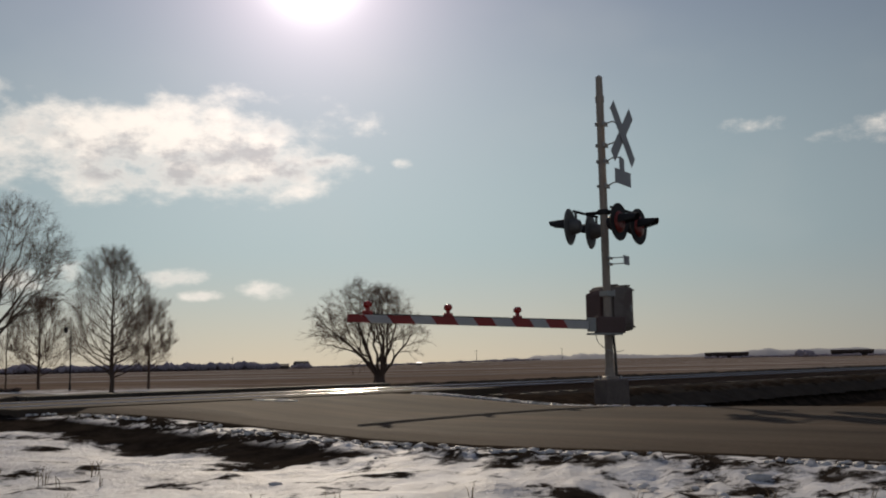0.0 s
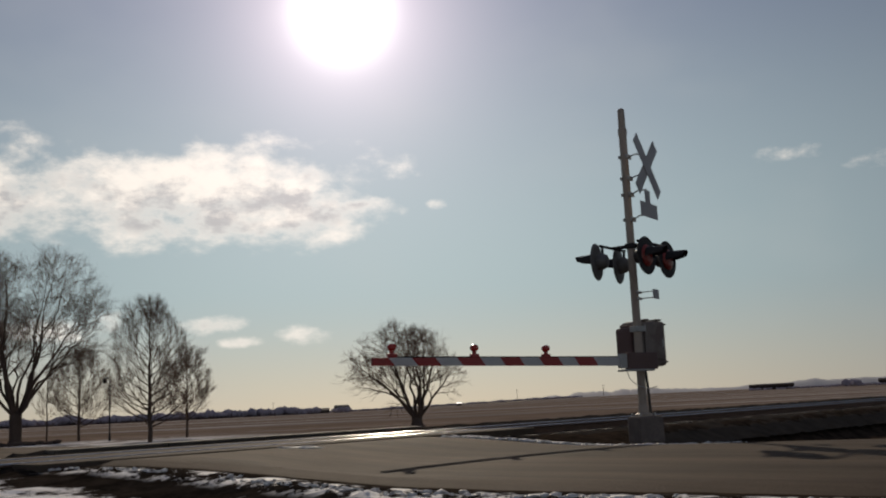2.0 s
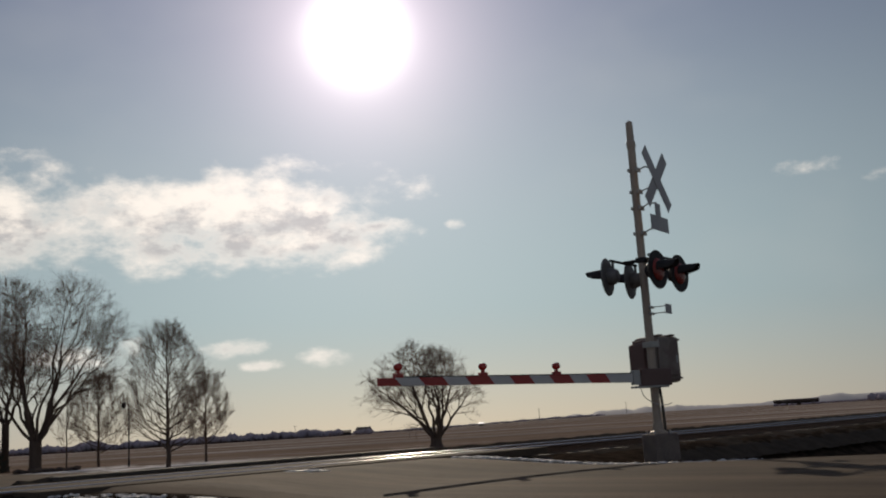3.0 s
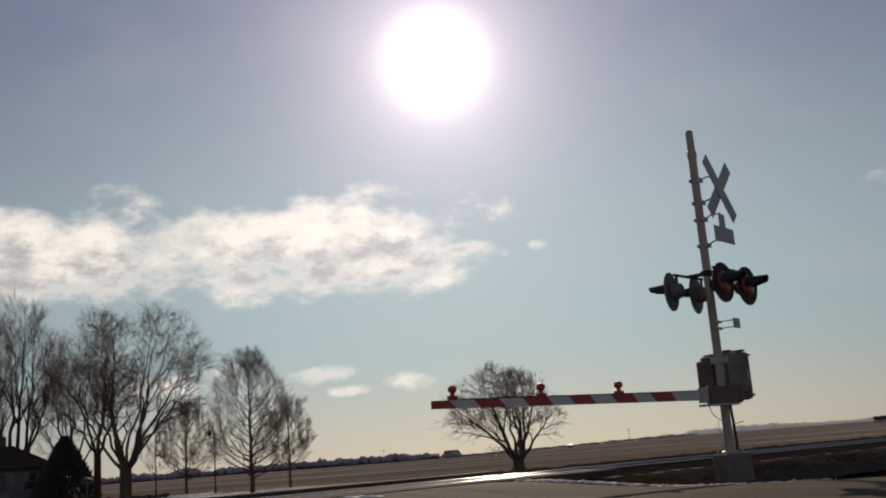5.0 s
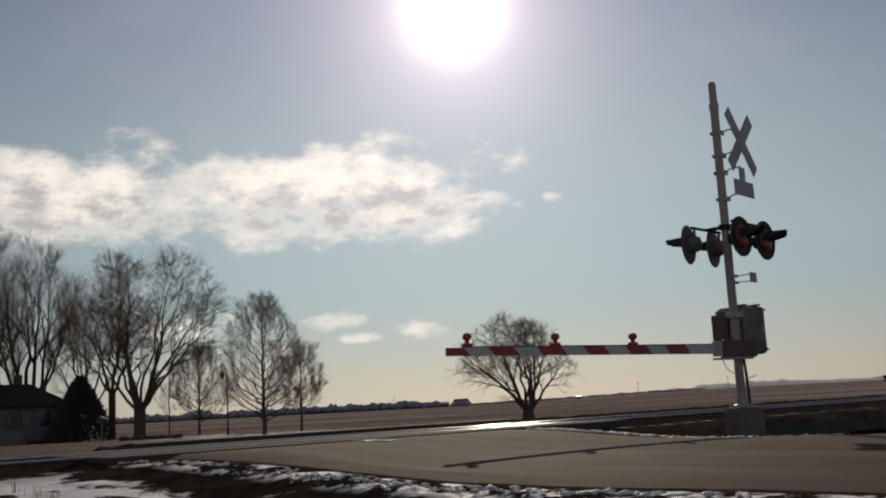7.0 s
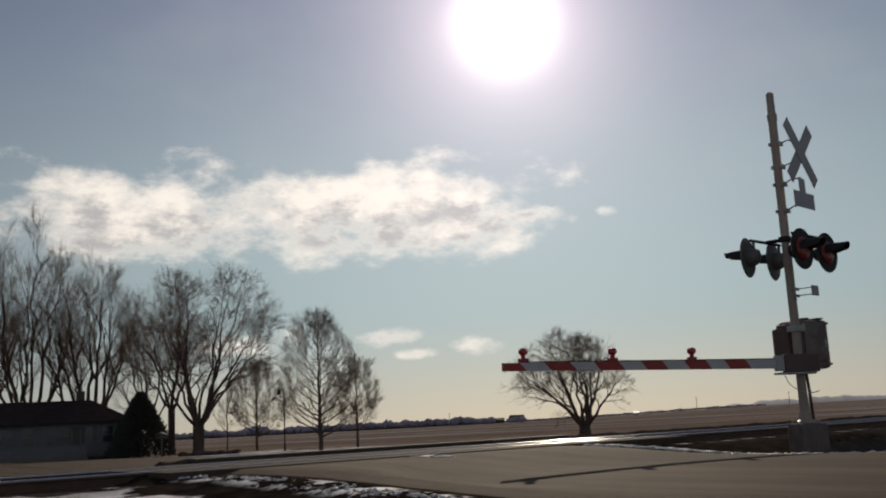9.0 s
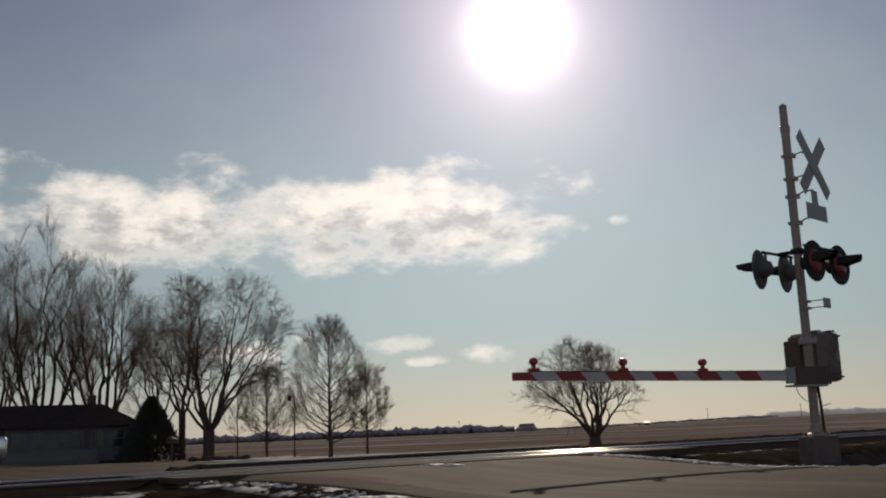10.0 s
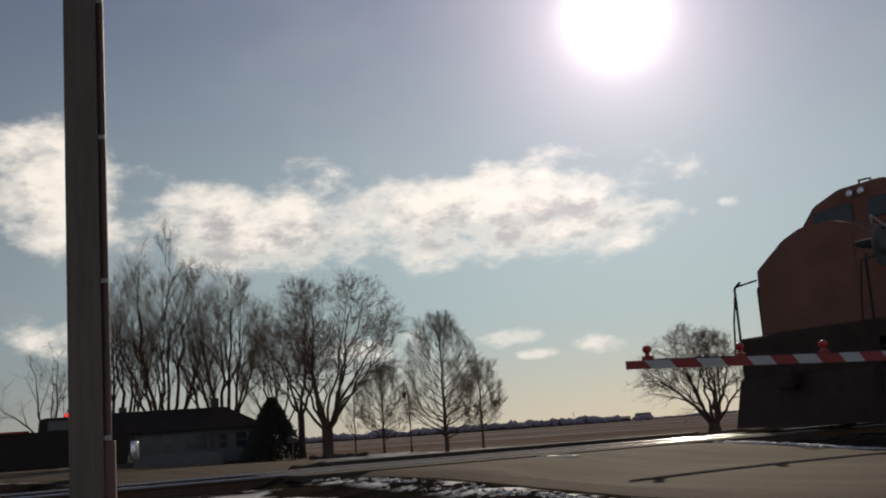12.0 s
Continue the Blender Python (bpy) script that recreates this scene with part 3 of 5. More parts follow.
# ---- railway ----
def build_track():
    track = thing("railway_track", basis((*(MM * TRACK).xy, RAIL_Z), V), "single railway track with worn bright rail heads on timber ties", "railway", kind="structure")
    prof = [(-0.07, -0.17), (0.07, -0.17), (0.07, -0.155), (0.012, -0.13), (0.012, -0.05), (0.036, -0.038), (0.036, -0.016), (0.033, -0.008), (0.026, -0.0042), (0.014, -0.0012), (0.0, 0.0), (-0.014, -0.0012), (-0.026, -0.0042), (-0.033, -0.008), (-0.036, -0.016), (-0.036, -0.038), (-0.012, -0.05), (-0.012, -0.13), (-0.07, -0.155)]
    for side in (-0.7525, 0.7525):
        bm = bmesh.new()
        # extrude runs along its y, so turn it onto x
        extrude(bm, prof, -600, 900, Matrix.Translation((0, side, 0)) @ pose(0, 0, 0, 0, 0, -90))
        rail = part("rail", bm, ["rust", "steel"], track)
        for f in rail.data.polygons:
            if f.normal.z > 0.3 and f.center.z > -0.02:
                f.material_index = 1
                f.use_smooth = True
    # ballast shoulder, its far side raised to draw a dark line beyond the rails
    bm = bmesh.new()
    rows = []
    for i in range(900):
        x = -60 + 0.16 * i
        row = []
        for y, z in ((-2.6, -0.5), (-2.1, -0.27), (-1.7, -0.17), (-1.0, -0.15), (-0.35, -0.16), (0.35, -0.16), (1.0, -0.15), (1.5, -0.10), (1.95, 0.03), (2.35, -0.02), (3.0, -0.5)):
            j = noise.noise((x * 6, y * 6, 0.5)) * 0.05
            if y > 1.2 and x < 6.2:
                z = min(z, -0.17)
            row.append(bm.verts.new((x, y + j, z + j * 0.8)))
        rows.append(row)
    for a, b in zip(rows, rows[1:]):
        for i in range(10):
            bm.faces.new((a[i], b[i], b[i + 1], a[i + 1]))
    bmesh.ops.recalc_face_normals(bm, faces=bm.faces[:])
    tagged(part("ballast", bm, "ballast", track), kind="stuff")
    # crossing panels of rubber and asphalt between and beside the rails
    px0 = place(ROAD0 - 1.6, TRACK) - MM * TRACK
    px1 = place(ROAD1 + 0.4, TRACK) - MM * TRACK
    a, b = px0.dot(V), px1.dot(V)
    for y0, y1 in ((-1.55, -0.80), (-0.66, 0.66), (0.80, 1.55)):
        cnt = 3
        for k in range(cnt):
            bm = bmesh.new()
            w = (b - a) / cnt
            box(bm, (a + w * (k + 0.5), (y0 + y1) / 2, -0.065), (w - 0.02, y1 - y0, 0.11), bevel=0.01)
            part("crossing_panel", bm, "panel", track)
    # timbers added along the far side; their backlit faces make the dark band there
    for k in range(4):
        bm = bmesh.new()
        w = (b - a - 1.2) / 4
        box(bm, (a + 1.6 + w * (k + 0.5), 1.80, -0.045), (w - 0.015, 0.40, 0.20), bevel=0.012)
        part("header_timber", bm, "tie", track)
    tie = bmesh.new()
    box(tie, (0, 0, 0), (0.22, 2.55, 0.17), bevel=0.01)
    first = part("tie", tie, "tie", track)
    first.location = (-24, 0, -0.235)
    for i in range(1, 150):
        x = -24 + 0.55 * i
        if a - 0.1 < x < b + 0.1:
            continue
        o = first.copy()
        scene.collection.objects.link(o)
        o.location = (x, random.gauss(0, 0.02), -0.235 + random.gauss(0, 0.004))
    return track


# ---- crossing signal ----
SIG = Vector((2.657, 16.453, 0))


def facing(angle):
    """A pose at the mast whose x axis lies in a sign's plane at that angle and whose -y axis is the sign's front."""
    return pose(0, 0, 0, 0, 0, angle)


def build_signal():
    base = thing("signal_foundation", pose(SIG.x, SIG.y, 0, 0, 0, 20), "weathered square concrete footing under the signal mast", "footing")
    bm = bmesh.new()
    box(bm, (0.02, 0, 0.14), (0.42, 0.42, 0.42), bevel=0.03)
    part("block", bm, "concrete", base)
    for sx in (-0.13, 0.13):
        for sy in (-0.13, 0.13):
            bm = bmesh.new()
            rod(bm, (sx, sy, 0.34), (sx, sy, 0.40), 0.015, seg=8)
            part("anchor_bolt", bm, "galv", base)

    sig = thing("crossing_signal", pose(SIG.x, SIG.y, 0.35), "railway crossing signal mast with crossbuck, flashing lamps and lowered striped gate", "crossing signal")
    zz = lambda z: z - 0.35
    bm = bmesh.new()
    lathe(bm, [(0.14, 0.0), (0.14, 0.03), (0.085, 0.05), (0.075, 0.16), (0.066, 0.18), (0.064, zz(4.98))], seg=20)
    part("mast", bm, "mast", sig, "dull aluminium round mast", smooth=False)
    bm = bmesh.new()
    lathe(bm, [(0.070, zz(4.90)), (0.074, zz(4.93)), (0.074, zz(5.0)), (0.060, zz(5.02)), (0.056, zz(5.32)), (0.058, zz(5.33)), (0.02, zz(5.36))], seg=20)
    part("mast_extension", bm, "mast", sig, "sleeved top of the mast")

    # crossbuck
    ca = facing(57.5)
    buck = new("crossbuck")
    buck.parent, buck.matrix_basis = sig, Matrix.Translation((0, 0, zz(4.31))) @ ca
    for sgn in (1, -1):
        bm = bmesh.new()
        box(bm, (0, -0.375 - 0.006 * sgn, 0), (1.19, 0.008, 0.22), pose(0, 0, 0, 0, 45 * sgn, 0), bevel=0.002)
        part("blade", bm, ["signback"], buck, "flat aluminium crossbuck blade seen from its side")
    for z in (0.22, -0.14):
        bm = bmesh.new()
        box(bm, (0, -0.075, z), (0.17, 0.03, 0.07), bevel=0.006)
        box(bm, (0, 0.06, z), (0.15, 0.03, 0.05), bevel=0.006)
        bent(bm, [(0, -0.08, z), (0.02, -0.2, z + 0.03), (0.02, -0.366, z * 0.6 + 0.03)], 0.012)
        part("bracket", bm, "galv", buck)
    # inverted-T plate below it
    plate = new("track_plate")
    plate.parent, plate.matrix_basis = sig, Matrix.Translation((0, 0, zz(3.63))) @ ca
    bm = bmesh.new()
    box(bm, (0.03, -0.345, -0.03), (0.68, 0.006, 0.24), bevel=0.002)
    box(bm, (0, -0.345, 0.19), (0.21, 0.006, 0.21), bevel=0.002)
    part("sign_plate", bm, "signback", plate, "grey back of an inverted T plate")
    for z in (0.27, -0.14):
        bm = bmesh.new()
        box(bm, (0, -0.075, z), (0.17, 0.03, 0.07), bevel=0.006)
        box(bm, (0, 0.06, z), (0.15, 0.03, 0.05), bevel=0.006)
        bent(bm, [(0, -0.08, z), (-0.03, -0.2, z + 0.04), (0.0, -0.340, z + 0.04)], 0.012)
        part("bracket", bm, "galv", plate)
    # small emergency plate
    tag = new("notice_plate")
    tag.parent, tag.matrix_basis = sig, Matrix.Translation((0, 0, zz(2.25))) @ ca
    bm = bmesh.new()
    box(bm, (0.05, -0.34, 0), (0.24, 0.006, 0.15), bevel=0.002)
    part("sign_plate", bm, "signback", tag)
    for z in (0.05, -0.05):
        bm = bmesh.new()
        rod(bm, (0, -0.05, z), (0.02, -0.335, z), 0.008, seg=8)
        box(bm, (0, -0.08, z), (0.15, 0.03, 0.04), bevel=0.005)
        part("bracket", bm, "galv", tag)

    # flashing lamps: two pairs, back to back
    la = facing(55)
    bar = bmesh.new()
    rod(bar, (0, 0.33, 0), (0, -0.33, 0), 0.03, seg=12)
    for y in (-0.33, 0.33):
        rod(bar, (-0.44, y, 0), (0.44, y, 0), 0.022, seg=12)
    box(bar, (0, 0, 0), (0.16, 0.16, 0.09), bevel=0.02)
    arms = part("lamp_crossarm", bar, "black", sig)
    arms.matrix_basis = Matrix.Translation((0, 0, zz(3.06))) @ la
    for front in (1, -1):
        for side in (-0.38, 0.38):
            head = new("lamp_head")
            head.parent = sig
            head.matrix_basis = Matrix.Translation((0, 0, zz(2.82))) @ la @ pose(side, -0.43 * front, 0, 0, 0, -2 if front > 0 else 190) @ pose(0, 0, 0, 90)
            # its z axis is now the way it shines
            bm = bmesh.new()
            lathe(bm, [(0.10, -0.02), (0.285, -0.012), (0.30, 0.0), (0.30, 0.012), (0.285, 0.006), (0.10, 0.004)], seg=32)
            part("background_disc", bm, "black" if front > 0 else "diskback", head)
            bm = bmesh.new()
            lathe(bm, [(0.05, -0.19), (0.10, -0.17), (0.13, -0.10), (0.135, -0.021)], seg=20)
            rod(bm, (0, 0.05, -0.1), (0, 0.24, -0.1), 0.022, seg=10)
            part("housing", bm, "diskback" if front < 0 else "black", head)
            bm = bmesh.new()
            lathe(bm, [(0.175, 0.0125), (0.165, 0.03), (0.10, 0.05), (0.02, 0.058)], seg=24)
            part("lens", bm, "lens", head, "unlit dark red lens")
            bm = bmesh.new()
            ring0, ring1 = [], []
            for i in range(25):
                a = math.radians(-12 + 204 * i / 24)
                ln = 0.35 - 0.05 * abs((i - 12) / 12) ** 2
                for rr, ring in ((0.135, ring0), (0.128, ring1)):
                    ring.append((bm.verts.new((rr * math.cos(a), rr * math.sin(a), 0.013)), bm.verts.new((rr * 0.66 * math.cos(a), rr * 0.60 * math.sin(a) + 0.035, ln))))
            for ring in (ring0, ring1):
                for p, q in zip(ring, ring[1:]):
                    bm.faces.new((p[0], q[0], q[1], p[1]))
            for (p, q), (s, t) in zip(zip(ring0, ring0[1:]), zip(ring1, ring1[1:])):
                bm.faces.new((p[1], q[1], t[1], s[1]))
            bmesh.ops.recalc_face_normals(bm, faces=bm.faces[:])
            part("hood", bm, "black", head)

    # gate mechanism
    ga = facing(37.6)
    mech = new("gate_mechanism")
    mech.parent, mech.matrix_basis = sig, Matrix.Translation((0, 0, zz(1.5))) @ ga
    bm = bmesh.new()
    box(bm, (0.46, 0.31, 0.0), (0.62, 0.42, 0.74), bevel=0.07)
    part("case", bm, "box", mech, "rounded dark grey mechanism case")
    bm = bmesh.new()
    box(bm, (0.46, 0.085, 0.02), (0.44, 0.03, 0.56), bevel=0.012)
    part("door", bm, "box", mech)
    bm = bmesh.new()
    box(bm, (0.32, 0.2, 0.38), (0.10, 0.26, 0.03), bevel=0.01)
    box(bm, (0.60, 0.2, 0.38), (0.10, 0.26, 0.03), bevel=0.01)
    part("hinge_caps", bm, "box", mech)
    bm = bmesh.new()
    box(bm, (0.10, 0.27, -0.02), (0.32, 0.34, 0.56), bevel=0.05)
    box(bm, (0.10, 0.27, 0.275), (0.22, 0.22, 0.05), bevel=0.015)
    part("side_housing", bm, "conduit", mech, "dark maroon side housing")
    for z in (-0.24, 0.26):
        bm = bmesh.new()
        rod(bm, (0.25, 0.075, z - 0.05), (0.25, 0.075, z + 0.05), 0.018, seg=8)
        part("hinge", bm, "galv", mech)
    bm = bmesh.new()
    box(bm, (0.645, 0.066, 0.0), (0.03, 0.02, 0.12), bevel=0.005)
    part("latch", bm, "galv", mech)
    for z in (-0.30, 0.31):
        bm = bmesh.new()
        box(bm, (0.46, 0.31, z), (0.635, 0.435, 0.03), bevel=0.008)
        part("case_flange", bm, "box", mech)
    for z in (-0.2, 0.22):
        bm = bmesh.new()
        box(bm, (0, -0.08, z), (0.2, 0.03, 0.09), bevel=0.008)
        box(bm, (0.08, 0.0, z), (0.03, 0.16, 0.09), bevel=0.008)
        box(bm, (-0.08, 0.0, z), (0.03, 0.16, 0.09), bevel=0.008)
        part("clamp", bm, "galv", mech)
    bm = bmesh.new()
    box(bm, (-0.10, -0.13, -0.29), (0.66, 0.09, 0.26), bevel=0.015)
    part("arm_yoke", bm, "conduit", mech, "dark maroon painted arm yoke")
    bm = bmesh.new()
    box(bm, (-0.22, -0.13, -0.435), (0.70, 0.14, 0.03), bevel=0.006)
    box(bm, (-0.52, -0.13, -0.29), (0.14, 0.07, 0.22), bevel=0.006)
    part("arm_socket", bm, "galv", mech)
    bm = bmesh.new()
    pts = [(0.13, 0.02, -0.34), (0.14, 0.0, -0.7), (0.14, -0.02, -1.16)]
    bent(bm, pts, 0.022)
    part("power_cable", bm, "rubber", mech)
    bm = bmesh.new()
    pts = [(-0.45 + 0.06 * i, -0.13, -0.42 - 0.30 * (1 - ((i - 9) / 9.0) ** 2) ** 0.5 if i < 9 else -0.72 + 0.012 * (i - 9)) for i in range(0, 12)]
    bent(bm, pts, 0.006, 6)
    part("lamp_wire", bm, "galv", mech)

    # gate arm: from the yoke out to its tip, tapering, in slanted red and white bands
    arm = new("gate_arm")
    arm.parent = sig
    tip, root = Vector((-1.29, 13.41, 1.262)), Vector((SIG.x + 0.08, SIG.y - 0.1, 1.20))
    d = tip - root
    arm.matrix_basis = Matrix.Translation(root - Vector((SIG.x, SIG.y, 0.35))) @ d.to_track_quat("X", "Z").to_matrix().to_4x4()
    tagged(arm, "tapered gate arm in red and white slanted bands")
    L = d.length
    cuts = [0.0, 0.28, 0.64, 1.02, 1.38, 1.77, 2.12, 2.47, 2.83, 3.20, 3.52, 3.90, L - 0.45]
    for i, (a, b) in enumerate(zip(cuts, cuts[1:])):
        bm = bmesh.new()
        ha, hb, th = 0.050 + 0.018 * a / L, 0.050 + 0.018 * b / L, 0.028
        sa, sb = (0.05 if i else 0.0), (0.05 if i < len(cuts) - 2 else 0.0)
        extrude(bm, [(L - b - sb, -hb), (L - a - sa, -ha), (L - a + sa, ha), (L - b + sb, hb)], -th, th)
        part("stripe", bm, "white" if i % 2 else "red", arm)
    for dist in (L - 0.30, L - 1.645, L - 2.94):
        lamp = new("arm_lamp")
        lamp.parent, lamp.matrix_basis = arm, pose(dist, 0, 0.05)
        bm = bmesh.new()
        box(bm, (0, 0, 0.03), (0.13, 0.07, 0.06), bevel=0.012)
        rod(bm, (0, 0, 0.05), (0, 0, 0.10), 0.03, seg=12)
        part("lamp_base", bm, "red", lamp)
        bm = bmesh.new()
        lathe(bm, [(0.02, -0.05), (0.042, -0.046), (0.05, -0.02), (0.05, 0.02), (0.042, 0.046), (0.02, 0.05)], pose(0, 0, 0.140) @ pose(0, 0, 0, 90), seg=18)
        part("lamp_lens", bm, "lamplens", lamp, "small round red lamp")
    bm = bmesh.new()
    bent(bm, [(0.5, 0, 0.075), (L - 2.94, 0, 0.068), (L - 1.645, 0, 0.066), (L - 0.30, 0, 0.062)], 0.008, 6)
    part("lamp_cable", bm, "rubber", arm)


# ---- bare trees ----
def stick_mesh(vs, fs, pts, radii, n):
    """One tapering stick through pts, n sided."""
    o = len(vs)
    for i, c in enumerate(pts):
        d = (pts[min(i + 1, len(pts) - 1)] - pts[max(i - 1, 0)]).normalized()
        a = d.orthogonal().normalized()
        if i and a.dot(last) < 0.99:
            a = (last - d * last.dot(d)).normalized()
        last = a
        b = d.cross(a)
        for k in range(n):
            t = 6.2832 * k / n
            vs.append(tuple(c + (a * math.cos(t) + b * math.sin(t)) * radii[i]))
    for i in range(len(pts) - 1):
        p, q = o + i * n, o + (i + 1) * n
        fs.extend([(p + k, p + (k + 1) % n, q + (k + 1) % n, q + k) for k in range(n)])


def winter_tree(x, y, height, width, label, seed, trunk=0.3, bole=0.14, limbs=6, low=0.3, top=0.9, belly=0.62, aside=0.0, splay=1.0,
                leader=False, kids=(8, 7, 6), angle=36, rise=0.35, lobes=0.16, sag=0.0, reach=(0.44, 0.42), twig_len=0.55, twig_r=0.006, group=""):
    """A leafless tree: a short bole, limbs that sweep out to a lobed crown, and three orders of ever finer branches and twigs."""
    rng = random.Random(seed)
    piles = {0: ([], []), 1: ([], [])}
    mid = Vector((aside, 0, height * (low + (1 - low) * (1 - belly))))
    up, down, half = height - mid.z, mid.z - height * low, width / 2

    def shell(d):
        """How far the crown reaches from its middle that way."""
        v = up if d.z > 0 else down
        k = 1 / math.sqrt((d.x / half) ** 2 + (d.y / half) ** 2 + (d.z / v) ** 2)
        return k * (1 + lobes * noise.noise((d.x * 2.4 + seed, d.y * 2.4, d.z * 2.4)) + 0.5 * lobes * noise.noise((d.x * 6, d.y * 6 + seed, d.z * 6)))

    def inside(p):
        d = p - mid
        return d.length < 1e-3 or d.length <= shell(d.normalized())

    def sweep(p0, d0, p1, bend, steps, wob):
        """Points along a bent limb from p0, leaving along d0, to p1."""
        ln = (p1 - p0).length
        c0 = p0 + d0 * ln * 0.42
        c1 = p1 - ((p1 - p0).normalized() + Vector((0, 0, bend))).normalized() * ln * 0.30
        out = []
        for i in range(steps + 1):
            t = i / steps
            q = p0 * (1 - t) ** 3 + c0 * 3 * t * (1 - t) ** 2 + c1 * 3 * t * t * (1 - t) + p1 * t ** 3
            if 0 < i < steps:
                q = q + Vector((rng.gauss(0, wob), rng.gauss(0, wob), rng.gauss(0, wob))) * ln
            out.append(q)
        return out

    def add(pts, r0, r1, n):
        k = len(pts) - 1
        vs, fs = piles[0 if r0 > 0.03 else 1]
        stick_mesh(vs, fs, pts, [r1 + (r0 - r1) * (1 - i / k) ** 1.35 for i in range(k + 1)], n)

    def turned(d, ang, az):
        side = d.orthogonal().normalized()
        side.rotate(Matrix.Rotation(az, 3, d))
        return (d * math.cos(ang) + side * math.sin(ang)).normalized()

    def twigs(pts, count):
        for _ in range(count):
            i = rng.randrange(len(pts) // 3, len(pts))
            d = (pts[i] - pts[max(i - 1, 0)]).normalized() if i else Vector((0, 0, 1))
            v = (turned(d, radians(rng.uniform(10, 34)), rng.uniform(0, 6.28)) + Vector((0, 0, rise * 0.4 - sag))).normalized()
            ln = twig_len * rng.uniform(0.6, 1.5)
            m = pts[i] + v * ln * 0.5
            e = m + (v + Vector((rng.gauss(0, 0.16), rng.gauss(0, 0.16), rng.gauss(0.06 - sag, 0.12)))).normalized() * ln * 0.5
            add([pts[i], m, e], twig_r, twig_r * 0.45, 3)
            for _ in range(1):
                w = turned(v, radians(rng.uniform(15, 38)), rng.uniform(0, 6.28))
                s = pts[i] + (m - pts[i]) * rng.uniform(0.3, 1.0)
                add([s, s + w * ln * rng.uniform(0.3, 0.6)], twig_r * 0.7, twig_r * 0.4, 3)

    def branch(pts, r0, r1, order):
        """Side branches along a limb of a given order."""
        ln = sum((q - p).length for p, q in zip(pts, pts[1:]))
        n, az = max(3, round(kids[order] * min(1.0, ln / (height * (0.24 if order == 0 else 0.10))))), rng.uniform(0, 6.28)
        for j in range(n):
            t = (0.26 if order == 0 else 0.18) + (0.78 if order == 0 else 0.82) * (j + rng.uniform(0.1, 0.9)) / n
            t = min(t, 0.99)
            f = t * (len(pts) - 1)
            i = int(f)
            p = pts[i].lerp(pts[i + 1], f - i)
            d = (pts[i + 1] - pts[i]).normalized()
            az += 2.4 + rng.gauss(0, 0.5)
            v = turned(d, radians(angle * rng.uniform(0.65, 1.3)), az)
            v = (v + Vector((0, 0, rise * (0.6 + 0.4 * order)))).normalized()
            size = ln * reach[min(order, 1)] * (1.15 - 0.55 * t) * rng.uniform(0.75, 1.25)
            tgt = p + v * size
            for _ in range(3):
                if inside(tgt):
                    break
                size *= 0.72
                tgt = p + v * size
            if size < 0.12:
                continue
            r = max(twig_r * 1.3, (r1 + (r0 - r1) * (1 - t) ** 1.35) * (0.60 if order == 0 else 0.6) * rng.uniform(0.8, 1.1))
            sub = sweep(p, (d * 0.5 + v).normalized(), tgt, rise * 0.8 - sag * 2, 5 if order == 0 else 4, 0.018)
            add(sub, r, max(twig_r, r * 0.25), 6 if r > 0.03 else 3)
            if order == 0:
                branch(sub, r, r * 0.25, 1)
                twigs(sub, 3)
            else:
                twigs(sub, kids[2])

    tops = []
    if leader:
        # one stem to the top with ascending limbs all the way up
        stem = sweep(Vector((0, 0, -0.1)), Vector((0, 0, 1)), Vector((aside, 0, height * 0.97)), 0.0, 12, 0.004)
        add(stem, trunk, 0.012, 9)
        for j in range(limbs):
            t = low + (0.93 - low) * ((j + rng.random()) / limbs) ** 1.35
            f = t * 12
            i = min(int(f), 11)
            p = stem[i].lerp(stem[i + 1], f - i)
            a = j * 2.4 + rng.gauss(0, 0.3)
            d = Vector((math.cos(a), math.sin(a), 0.45 / splay + 1.5 * t)).normalized()
            s = 0.3
            while s < height and inside(p + d * s):
                s += 0.12
            tgt = p + d * s * rng.uniform(0.86, 1.02)
            pts = sweep(p, (d + Vector((0, 0, -0.25))).normalized(), tgt, rise, 6, 0.012)
            r = max(0.016, trunk * (1 - t) * 0.40)
            add(pts, r, twig_r, 6)
            branch(pts, r, twig_r, 0)
        branch(stem[9:], 0.02, twig_r, 0)
    else:
        fork = Vector((0, 0, bole * height))
        butt = [Vector((0, 0, z)) for z in (-0.15, 0.0, 0.12, 0.35, 0.7)]
        butt = [q for q in butt if q.z < fork.z * 0.8] + [fork]
        stick_mesh(*piles[0], butt, [trunk * max(0.92, 1.75 - 2.0 * max(0.0, q.z) ** 0.6) for q in butt], 12)
        for j in range(limbs):
            a = 6.2832 * j / limbs + rng.uniform(-0.35, 0.35)
            # inner limbs reach the top of the crown, outer ones its sides
            e = (0.25, 0.95, 0.55, 0.8, 0.1, 0.7, 0.4, 0.88)[j % 8] * top
            d = Vector((math.cos(a) * (1 - e) * splay, math.sin(a) * (1 - e) * splay, e + 0.02)).normalized()
            tgt = mid + d * shell(d) * rng.uniform(0.80, 1.0)
            start = fork + Vector((math.cos(a), math.sin(a), rng.uniform(-0.6, 0.3))) * trunk * 0.5
            lean = Vector((math.cos(a) * 0.55 * splay * (1.2 - e), math.sin(a) * 0.55 * splay * (1.2 - e), 1)).normalized()
            pts = sweep(start, lean, tgt, 0.1, 10, 0.012)
            r = trunk * rng.uniform(0.8, 1.15) * (1.05 / limbs ** 0.5)
            add(pts, r, 0.014, 8)
            branch(pts, r, 0.014, 0)
    tree = thing("tree", pose(x, y, ground_z(x, y) - 0.03), label, "tree", group)
